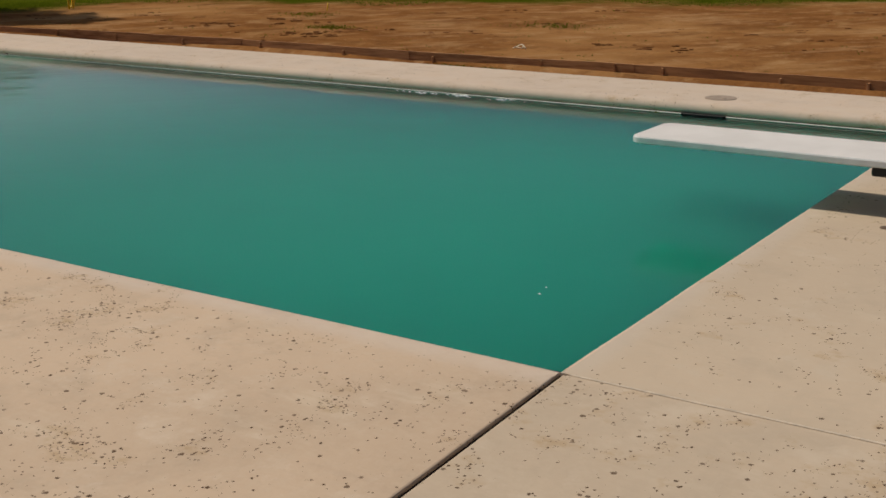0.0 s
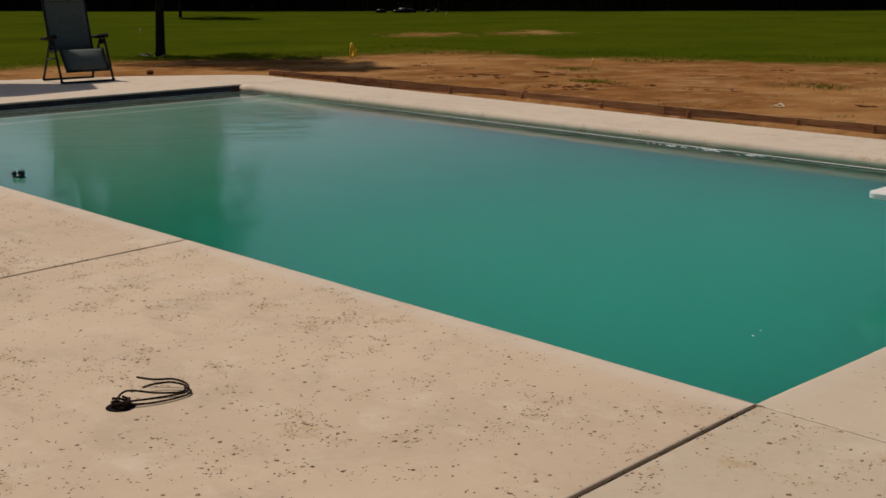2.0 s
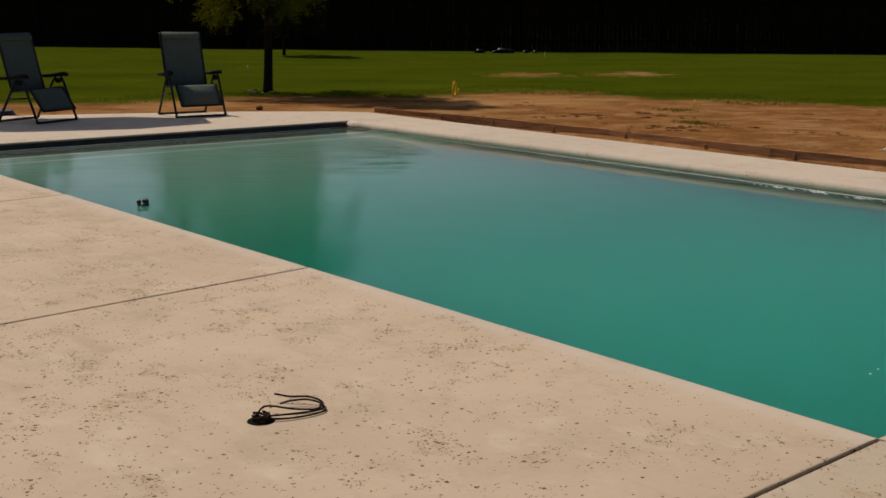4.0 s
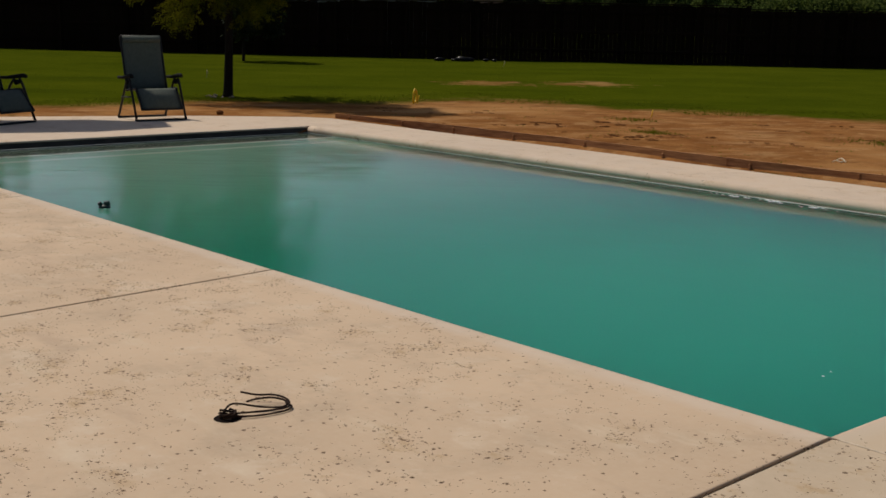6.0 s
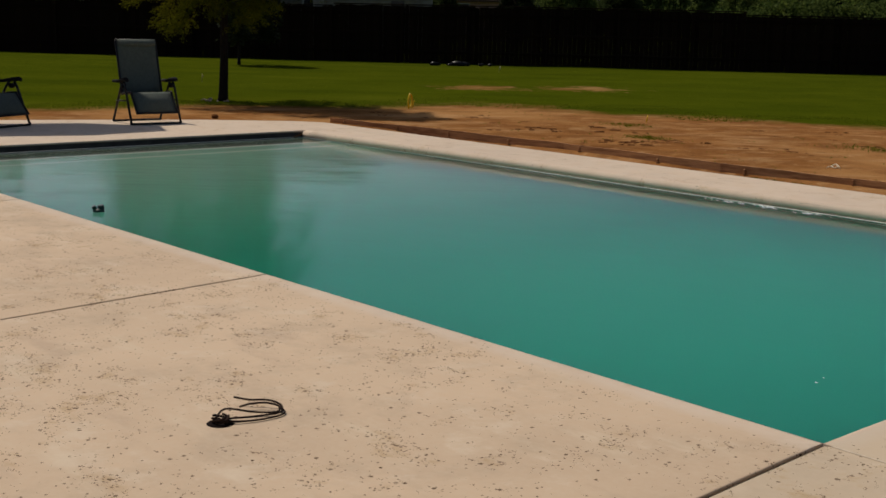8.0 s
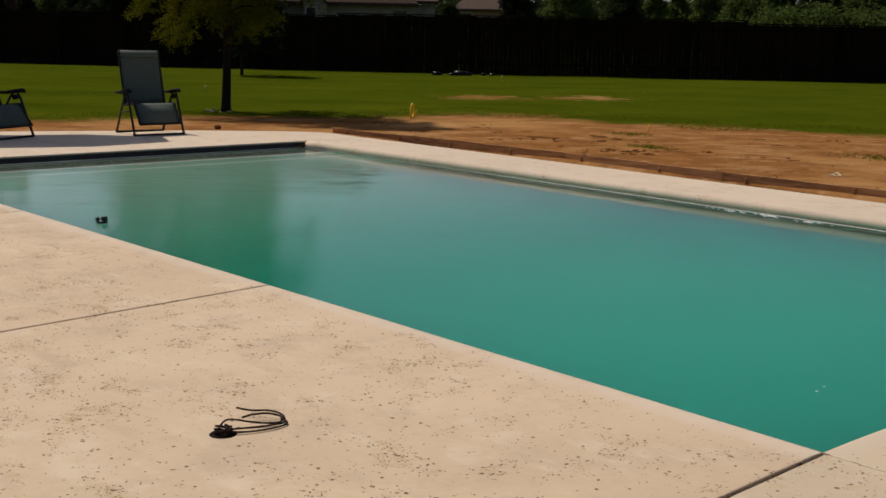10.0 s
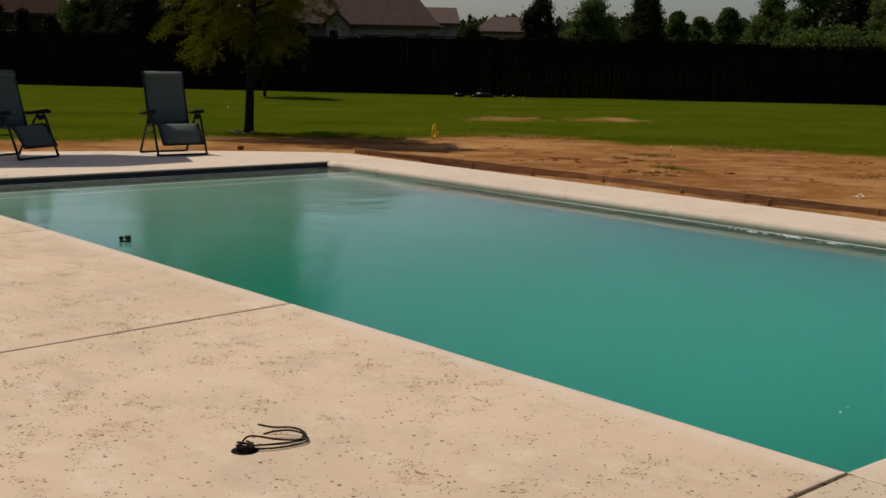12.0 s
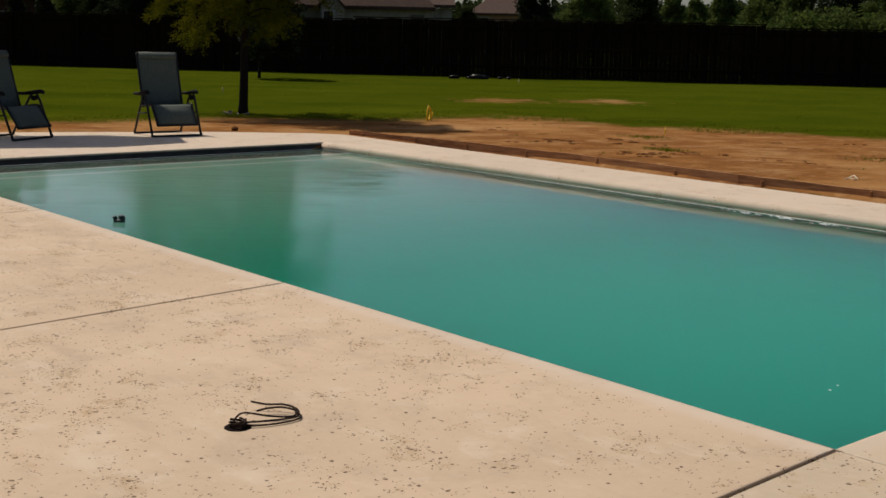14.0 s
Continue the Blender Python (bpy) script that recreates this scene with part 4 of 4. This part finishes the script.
for i, (px, top, half) in enumerate(((1395, 78, 26), (1440, 70, 34), (1490, 66, 34), (1540, 74, 30), (1590, 70, 36), (1340, 84, 22))):
    x, y = spot_at(px, 50)
    s = thing("shrub", "low sunlit green shrub behind the fence", "shrub", pose(x, y, 0.0), "shrubs behind the fence")
    rng = random.Random(60 + i)
    h, r = rise(px, top, 50), half / 2154 * 50
    spots = []
    for _ in range(26):
        c = Vector((rng.uniform(-r, r), rng.uniform(-r, r), rng.uniform(0.3, 0.9) * h))
        for _ in range(150):
            v = Vector((rng.gauss(0, 1), rng.gauss(0, 1), rng.gauss(0, 1)))* rng.uniform(0.15, 0.32) * r * 1.2
            p = c + v
            if 0.05 < p.z < h * 1.06:
                spots.append((p, 0.1))
    bm = bmesh.new()
    for k in range(5):
        a = k * 1.26
        tube(bm, [(0, 0, 0), (0.2 * math.cos(a), 0.2 * math.sin(a), h * 0.5)], 0.025, 5)
    part("stems", bm, M["bark"], s)
    leaf_mesh("foliage", spots, 0.13, BRIGHT if i % 2 else MID, s, rng, 1.4)


def far_woods():
    """A low wood along the horizon."""
    rng = random.Random(5)
    spots = []
    for i in range(520):
        px = rng.uniform(-300, 1900)
        dist = rng.uniform(190, 260)
        x, y = spot_at(px, dist)
        h = dist / 2154 * rng.uniform(36, 62) * (1 + 0.35 * noise.noise((px * 0.011, 2.0, 0)))
        for _ in range(90):
            f = rng.random()
            w = 4.2 * math.sin(math.pi * (0.2 + 0.75 * f)) ** 0.5
            a = rng.uniform(0, 6.28)
            spots.append((Vector((x + w * math.cos(a) * rng.random(), y + w * math.sin(a) * rng.random(), f * (h + 1.5))), 0.1))
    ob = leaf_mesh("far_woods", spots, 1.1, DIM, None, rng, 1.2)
    tagged(ob, "low line of distant green woods on the horizon", "woods", kind="stuff")


far_woods()

# a sapling farther out on the lawn
def sapling():
    x, y = spot_at(472, 38.2)
    t = thing("sapling", "small dark sapling standing far out on the lawn", "tree", pose(x, y, ground_z(x, y) - 0.02))
    rng = random.Random(31)
    bm = bmesh.new()
    tube(bm, smooth_path([(0, 0, 0), (0.02, 0, 0.8), (0, 0.03, 1.6), (0.02, 0, 3.0)], 5), 0.05, 8, taper=[0.055 - 0.003 * i for i in range(16)])
    part("trunk", bm, M["bark"], t)
    spots = []
    for _ in range(120):
        a, z = rng.uniform(0, 6.28), rng.uniform(0.85, 3.5)
        wide = 1.0 * math.sin(math.pi * min(1.0, 0.22 + 0.75 * (z - 0.85) / 2.65)) ** 0.7 * math.sqrt(rng.random())
        c = Vector((0.18 + wide * math.cos(a), 0.28 + wide * math.sin(a), z))
        for _ in range(40):
            spots.append((c + Vector((rng.gauss(0, 0.12), rng.gauss(0, 0.12), rng.gauss(0, 0.12))), 0.3))
    leaf_mesh("crown", spots, 0.13, DARK, t, rng, 1.6)


sapling()

# ---- houses beyond the fence ----
def shingle_mat():
    k = Mat("brown_roof_shingle", 0.9, spec=0.15)
    k.colour(k.mix(k.ramp(k.noise(5, 4, 0.7), 0.3, 0.7), (0.058, 0.035, 0.026), (0.082, 0.050, 0.037)))
    k.bump(k.noise(9, 3, stretch=(1, 1, 6)), 0.5, 0.02)
    return k.m


M["shingle"] = shingle_mat()
M["stucco"] = plain("cream_house_wall", (0.27, 0.245, 0.20), 0.85, scale=3)
M["brick"] = plain("pinkish_brick_wall", (0.34, 0.21, 0.16), 0.9, scale=7)
M["dim_brick"] = plain("dull_brown_brick", (0.060, 0.034, 0.025), 0.9, scale=7, spec=0.0)
M["pane"] = plain("dark_window_glass", (0.015, 0.017, 0.02), 0.08, vary=0.05, bump=0, spec=0.6)
M["trimwhite"] = plain("white_trim_paint", (0.36, 0.34, 0.30), 0.6, vary=0.08)


def house_at(px, dist, label):
    x, y = spot_at(px, dist)
    az = -50.05 + (px - 784) * 0.02575
    return thing("house", label, "house", pose(x, y, 0.0, 0, 0, -az), "houses beyond the fence")


def walls(h, x0, x1, y0, y1, z, mat):
    bm = bmesh.new()
    box(bm, x0, x1, y0, y1, 0, z, bevel=0.02)
    return part("wall", bm, mat, h)


def hip_roof(h, x0, x1, y0, y1, z0, z1, run=None, eave=0.4, mat=None):
    """A hipped roof with its soffit; run: how far the hips come in at each end."""
    x0, x1, y0, y1 = x0 - eave, x1 + eave, y0 - eave, y1 + eave
    ym = (y0 + y1) / 2
    run = (ym - y0) if run is None else run
    bm = bmesh.new()
    c = [bm.verts.new(p) for p in ((x0, y0, z0), (x1, y0, z0), (x1, y1, z0), (x0, y1, z0))]
    r = [bm.verts.new(p) for p in ((x0 + run, ym, z1), (x1 - run, ym, z1))]
    for f in ((c[0], c[1], r[1], r[0]), (c[1], c[2], r[1]), (c[2], c[3], r[0], r[1]), (c[3], c[0], r[0])):
        bm.faces.new(f)
    d = [bm.verts.new((v.co.x, v.co.y, z0 - 0.16)) for v in c]
    for i in range(4):
        bm.faces.new((d[i], d[(i + 1) % 4], c[(i + 1) % 4], c[i]))
    bm.faces.new(d[::-1])
    bmesh.ops.recalc_face_normals(bm, faces=bm.faces[:])
    return part("roof", bm, mat or M["shingle"], h)


def house_window(h, x, y, z, w, hh):
    bm = bmesh.new()
    for a, b, c2, d in ((x - w / 2 - 0.08, x + w / 2 + 0.08, z - 0.08, z), (x - w / 2 - 0.08, x + w / 2 + 0.08, z + hh, z + hh + 0.08), (x - w / 2 - 0.08, x - w / 2, z, z + hh), (x + w / 2, x + w / 2 + 0.08, z, z + hh)):
        box(bm, a, b, y - 0.06, y + 0.02, c2, d)
    fr = part("window", bm, M["trimwhite"], h)
    bm = bmesh.new()
    box(bm, x - w / 2, x + w / 2, y - 0.02, y + 0.015, z, z + hh)
    part("pane", bm, M["pane"], fr)


def cream_house():
    h = house_at(690, 62, "single-storey cream house with a brown hipped roof")
    walls(h, -6.6, 2.55, 0, 8.5, 2.75, M["stucco"])
    hip_roof(h, -6.6, 2.25, 0, 8.5, 2.78, 6.6, 2.9)
    # lower wing behind, to its end gable
    walls(h, 2.56, 3.6, 1.5, 8.0, 2.75, M["stucco"])
    bm = bmesh.new()
    a = [(1.8, 1.1), (3.75, 1.1), (3.75, 5.0), (1.8, 5.0)]
    lo = [bm.verts.new((x, y, 2.8 if y < 3 else 3.72)) for x, y in a]
    hi = [bm.verts.new((x, y, 2.95 if y < 3 else 3.87)) for x, y in a]
    bm.faces.new(hi)
    bm.faces.new(lo[::-1])
    for i in range(4):
        bm.faces.new((lo[i], lo[(i + 1) % 4], hi[(i + 1) % 4], hi[i]))
    bmesh.ops.recalc_face_normals(bm, faces=bm.faces[:])
    part("wing_roof", bm, M["shingle"], h)
    # gabled bay with its window
    bm = bmesh.new()
    prof = [(-3.0, 0), (-1.85, 0), (-1.85, 2.75), (-2.42, 3.30), (-3.0, 2.75)]
    fr = [bm.verts.new((x, -0.9, z)) for x, z in prof]
    bk = [bm.verts.new((x, 1.2, z)) for x, z in prof]
    bm.faces.new(fr)
    for i in range(5):
        bm.faces.new((fr[i], fr[(i + 1) % 5], bk[(i + 1) % 5], bk[i]))
    bmesh.ops.recalc_face_normals(bm, faces=bm.faces[:])
    part("gabled_bay", bm, M["stucco"], h)
    for sx, x0 in ((1, -1.70), (-1, -3.14)):
        bm = bmesh.new()
        vs = [(x0, -1.05, 2.66), (-2.42, -1.05, 3.36), (-2.42, 1.3, 3.36), (x0, 1.3, 2.66)]
        fs = bm.faces.new([bm.verts.new(v) for v in vs])
        bmesh.ops.recalc_face_normals(bm, faces=[fs])
        bmesh.ops.solidify(bm, geom=[fs], thickness=0.09)
        part("bay_roof", bm, M["shingle"], h)
    house_window(h, -2.62, -0.905, 1.75, 0.45, 0.72)
    # flat dark panel stands in for the dark porch opening
    bm = bmesh.new()
    box(bm, 1.45, 2.1, -0.03, 0.02, 0.1, 2.4)
    part("porch_panel", bm, M["pane"], h, "dark flat panel at the porch opening")


def low_house():
    h = house_at(915, 95, "low distant house with a brown hipped roof")
    walls(h, -2.6, 1.9, 0, 7, 3.1, M["brick"])
    hip_roof(h, -2.6, 1.9, 0, 7, 3.15, 4.35, 1.4)
    house_window(h, -1.9, -0.005, 1.9, 0.9, 0.9)


def brick_house():
    h = house_at(60, 66, "pinkish brick house with a brown roof behind trees")
    walls(h, -4.5, 2.4, 0, 8, 3.0, M["dim_brick"])
    hip_roof(h, -4.5, 2.4, 0, 8, 3.05, 6.0, 2.6, mat=M["dim_brick"])
    house_window(h, -0.4, -0.005, 1.0, 1.0, 1.1)


cream_house()
low_house()
brick_house()

# ---- loose things on the ground ----
M["stone"] = plain("pale_limestone", (0.26, 0.20, 0.14), 0.85, scale=12, vary=0.25, bump=0.4)
M["clod"] = plain("dark_soil_clod", (0.14, 0.058, 0.022), 0.95, scale=14, vary=0.35, bump=0.6, spec=0.0)
M["debris"] = plain("white_plastic_scrap", (0.80, 0.68, 0.47), 0.5)
M["bag"] = plain("black_plastic_sheet", (0.003, 0.003, 0.0032), 0.35, bump=0.2, spec=0.2)


def lump(bm, c, r, seed, flat=0.6, along=(0, 0), drawn=0.0):
    r0 = bmesh.ops.create_icosphere(bm, subdivisions=2, radius=1.0)
    for v in r0["verts"]:
        k = 1 + 0.35 * noise.noise(v.co * 1.3 + Vector((seed * 3.7, seed, 0)))
        v.co = Vector(c) + Vector((v.co.x * r * k, v.co.y * r * k * 0.85, v.co.z * r * k * flat))
        if drawn:
            s = (v.co.x - c[0]) * along[0] + (v.co.y - c[1]) * along[1]
            v.co += Vector((along[0], along[1], 0)) * s * drawn


rng = random.Random(8)
for i in range(11):
    a = 3.3 + i * 0.26
    x, y = TREE[0] + 0.36 * math.cos(a) * rng.uniform(0.8, 1.3), TREE[1] + 0.08 + 0.36 * math.sin(a) * rng.uniform(0.8, 1.3) - 0.05
    bm = bmesh.new()
    lump(bm, (0, 0, 0), rng.uniform(0.018, 0.042), i)
    ob = tagged(part("stone", bm, M["stone"]), "pale rough stone at the foot of the tree", "stone", "stones round the tree")
    ob.matrix_world = pose(x, y, ground_z(x, y) + 0.02, 0, 0, rng.uniform(0, 360))
bm = bmesh.new()
lump(bm, (0, 0, 0), 0.065, 40, 0.6)
ob = tagged(part("clod", bm, M["clod"]), "dark clod of earth beside the deck", "clod")
ob.matrix_world = pose(-13.71, 5.66, 0.0)

bm = bmesh.new()
rng = random.Random(9)


def crumbs(x, y, r, seed):
    """A broken clod: a few crumbs strewn along the rut."""
    for k in range(rng.randint(2, 5)):
        o = rng.gauss(0, 2.2 * r)
        px, py = x + 0.64 * o + rng.gauss(0, r * 0.8), y + 0.77 * o + rng.gauss(0, r * 0.8)
        lump(bm, (px, py, ground_z(px, py)), r * rng.uniform(0.4, 1.2), seed + k * 1.7, 0.4, (0.64, 0.77), rng.uniform(0.0, 0.8))


for i in range(150):
    x = rng.uniform(-14, 3)
    y = 7.4 + (10 + 0.42 * (x + 14) - 7.4) * rng.random()
    if noise.noise((x * 0.5, y * 0.8, 6)) < 0.05 and rng.random() < 0.75:
        continue
    crumbs(x, y, rng.uniform(0.012, 0.035), i)
for cx, cy, sx, sy, n in ((-8.10, 8.42, 0.22, 0.10, 16), (-8.0, 9.08, 0.15, 0.24, 18), (-10.0, 8.86, 0.25, 0.12, 10), (-9.2, 9.8, 0.3, 0.2, 8), (-6.6, 9.6, 0.4, 0.2, 8), (-3.6, 9.2, 0.5, 0.15, 8)):
    for i in range(n):
        x, y = rng.gauss(cx, sx), rng.gauss(cy, sy)
        crumbs(x, y, rng.uniform(0.012, 0.04), i + cx)
tagged(part("soil_clods", bm, M["clod"]), "scattered dark clods on the bare soil", "soil clods", kind="stuff")


def scrap():
    s = thing("scrap", "twisted white plastic scrap lying on the soil", "scrap", pose(-5.06, 8.42, ground_z(-5.06, 8.42), 0, 0, 45))
    bm = bmesh.new()
    tube(bm, smooth_path([(-0.075, 0, 0.01), (-0.03, 0.02, 0.02), (0.02, -0.02, 0.010), (0.05, 0.02, 0.02), (0.075, 0.0, 0.01)], 5), 0.007, 6)
    part("strip", bm, M["debris"], s)
    bm = bmesh.new()
    tube(bm, smooth_path([(-0.02, 0.06, 0.01), (0.03, 0.02, 0.045), (0.06, -0.05, 0.012)], 5), 0.008, 6)
    part("offcut", bm, M["debris"], s)


scrap()


def bag_heap(px, dist, w, seed):
    x, y = spot_at(px, dist)
    az = -50.05 + (px - 784) * 0.02575
    h = thing("garden_bag_heap", "heap of shiny black plastic bags against the fence", "bag heap", pose(x, y, ground_z(x, y), 0, 0, -az), "bag heaps by the fence")
    rng = random.Random(seed)
    for i in range(3):
        bm = bmesh.new()
        lump(bm, (-w / 2 + w * i / 2 + rng.uniform(-0.16, 0.16), rng.uniform(-0.1, 0.1), 0.05), rng.uniform(0.07, 0.20), seed + i * 2.3, 0.6, (1, 0), rng.uniform(0.1, 0.7))
        for f in bm.faces:
            f.smooth = True
        part("bag", bm, M["bag"], h)


bag_heap(848, 40.3, 0.75, 3)
bag_heap(905, 40.4, 0.9, 7)

# ---- grass ----
def lawn_side(x, y):
    return max(-14.7 - x - 0.75 * min(1.9, max(0.0, 9.0 - y)) - 0.6 * max(0.0, 4.6 - y), (y - 17.5 - 0.42 * x) * 0.92)


def grass():
    rng = random.Random(13)
    verts, faces = [], []
    made = 0
    while made < 8000:
        x, y = rng.uniform(-42, 2), rng.uniform(2.0, 34)
        d = lawn_side(x, y) + 1.4 * noise.noise((x * 0.45, y * 0.45, 9)) * (1 if y > 9 else 0.3)
        near = math.hypot(x - 2.3, y + 3.9)
        if near > 42:
            continue
        if d < 0 and rng.random() > 0.012:
            continue
        if d > 1.5 and rng.random() < 0.97:
            continue
        if any(math.hypot(x - cx, y - cy) < 0.8 for cx, cy in ((-18.7, 15.35), (-17.3, 17.4))) and rng.random() < 0.85:
            continue
        z = ground_z(x, y)
        made += 1
        for _ in range(3):
            a, l = rng.uniform(0, 6.28), rng.uniform(0.008, 0.024)
            ox, oy = rng.gauss(0, 0.03), rng.gauss(0, 0.03)
            w = 0.008
            k = len(verts)
            verts += [(x + ox - w * math.sin(a), y + oy + w * math.cos(a), z), (x + ox + w * math.sin(a), y + oy - w * math.cos(a), z), (x + ox + 0.5 * l * math.cos(a), y + oy + 0.5 * l * math.sin(a), z + l)]
            faces.append((k, k + 1, k + 2))
    for cx, cy, r, n in ((-8.4, 9.25, 0.20, 420), (-5.0, 7.0, 0.13, 260), (-4.55, 6.98, 0.08, 120), (-9.9, 10.6, 0.25, 300), (-5.9, 10.8, 0.28, 320)):
        for _ in range(n):
            x, y = rng.gauss(cx, r), rng.gauss(cy, r * 0.6)
            z, a, l = ground_z(x, y), rng.uniform(0, 6.28), rng.uniform(0.012, 0.035)
            k = len(verts)
            verts += [(x - 0.006 * math.sin(a), y + 0.006 * math.cos(a), z), (x + 0.006 * math.sin(a), y - 0.006 * math.cos(a), z), (x + 0.5 * l * math.cos(a), y + 0.5 * l * math.sin(a), z + l)]
            faces.append((k, k + 1, k + 2))
    me = bpy.data.meshes.new("grass")
    me.from_pydata(verts, [], faces)
    me.materials.append(M["blade"])
    tagged(new("grass", me), "short mown green lawn grass", "grass", kind="stuff")


M["blade"] = leaf_mat("lawn_grass_blades", (0.092, 0.118, 0.006), (0.135, 0.155, 0.009), (0.10, 0.125, 0.007), 0.0, 0.55)
grass()

# ---- white specks standing for sun glints by the stirred inlet, plus two flecks ----
M["froth"] = plain("white_glints_and_flecks", (0.85, 0.87, 0.86), 0.3, vary=0.05, bump=0)


def froth():
    rng = random.Random(17)
    bm = bmesh.new()
    for i in range(95):
        x = rng.uniform(-4.65, -3.25)
        if noise.noise((x * 5.0, 1.3, 0)) < -0.12 and rng.random() < 0.8:
            continue
        y = W - 0.060 + rng.gauss(0, 0.014) + 0.010 * math.sin(x * 9)
        r = rng.uniform(0.005, 0.011) * (1.4 if abs(x + 3.87) < 0.2 else 1)
        bmesh.ops.create_icosphere(bm, subdivisions=1, radius=1.0, matrix=Matrix.Translation((x, y, WATER_Z + 0.001)) @ Matrix.Diagonal((r * rng.uniform(1.2, 2.6), r, r * 0.8, 1)))
    for q in ((-0.62, 0.955, 0.005), (-0.64, 1.05, 0.003)):
        bmesh.ops.create_icosphere(bm, subdivisions=1, radius=1.0, matrix=Matrix.Translation((q[0], q[1], WATER_Z)) @ Matrix.Diagonal((q[2] * 1.6, q[2], q[2] * 0.6, 1)))
    tagged(part("froth", bm, M["froth"]), "white specks for sun glints on the water by the far wall, with two floating flecks", "froth", kind="stuff")


froth()

# ---- umbrella added out of view to cast shade over the second chair ----
M["canvas"] = plain("beige_umbrella_canvas", (0.42, 0.36, 0.27), 0.9, scale=6)


def shade_umbrella():
    u = thing("shade_umbrella", "open beige umbrella added out of view to shade a reclining chair", "umbrella", pose(-15.11, 2.23, ground_z(-15.11, 2.23), 0, 0, 69))
    bm = bmesh.new()
    tube(bm, [(0, 0, 0.05), (0, 0, 3.53)], 0.022, 10)
    part("pole", bm, M["timber"], u)
    bm = bmesh.new()
    bmesh.ops.create_cone(bm, cap_ends=True, segments=24, radius1=0.26, radius2=0.22, depth=0.07, matrix=Matrix.Translation((0, 0, 0.035)))
    part("base", bm, M["dark_metal"], u)
    a, b, n = 1.75, 0.92, 8
    tip = Vector((0, 0, 3.55))
    rim = [Vector((a * math.cos(2 * math.pi * (i + 0.5) / n) * 1.05, b * math.sin(2 * math.pi * (i + 0.5) / n) * 1.05, 3.20)) for i in range(n)]
    bm = bmesh.new()
    rows = [[bm.verts.new(tip.lerp(p, f) + Vector((0, 0, -0.03 * math.sin(math.pi * f)))) for p in rim] for f in (0.03, 0.35, 0.7, 1.0)]
    faces = [bm.faces.new((A[i], A[(i + 1) % n], B[(i + 1) % n], B[i])) for A, B in zip(rows, rows[1:]) for i in range(n)]
    faces.append(bm.faces.new(rows[0]))
    bmesh.ops.recalc_face_normals(bm, faces=faces)
    bmesh.ops.solidify(bm, geom=faces, thickness=0.006)
    part("canopy", bm, M["canvas"], u)
    for p in rim:
        bm = bmesh.new()
        tube(bm, [tip - Vector((0, 0, 0.06)), p - Vector((0, 0, 0.025))], 0.008, 6)
        part("rib", bm, M["timber"], u)


shade_umbrella()
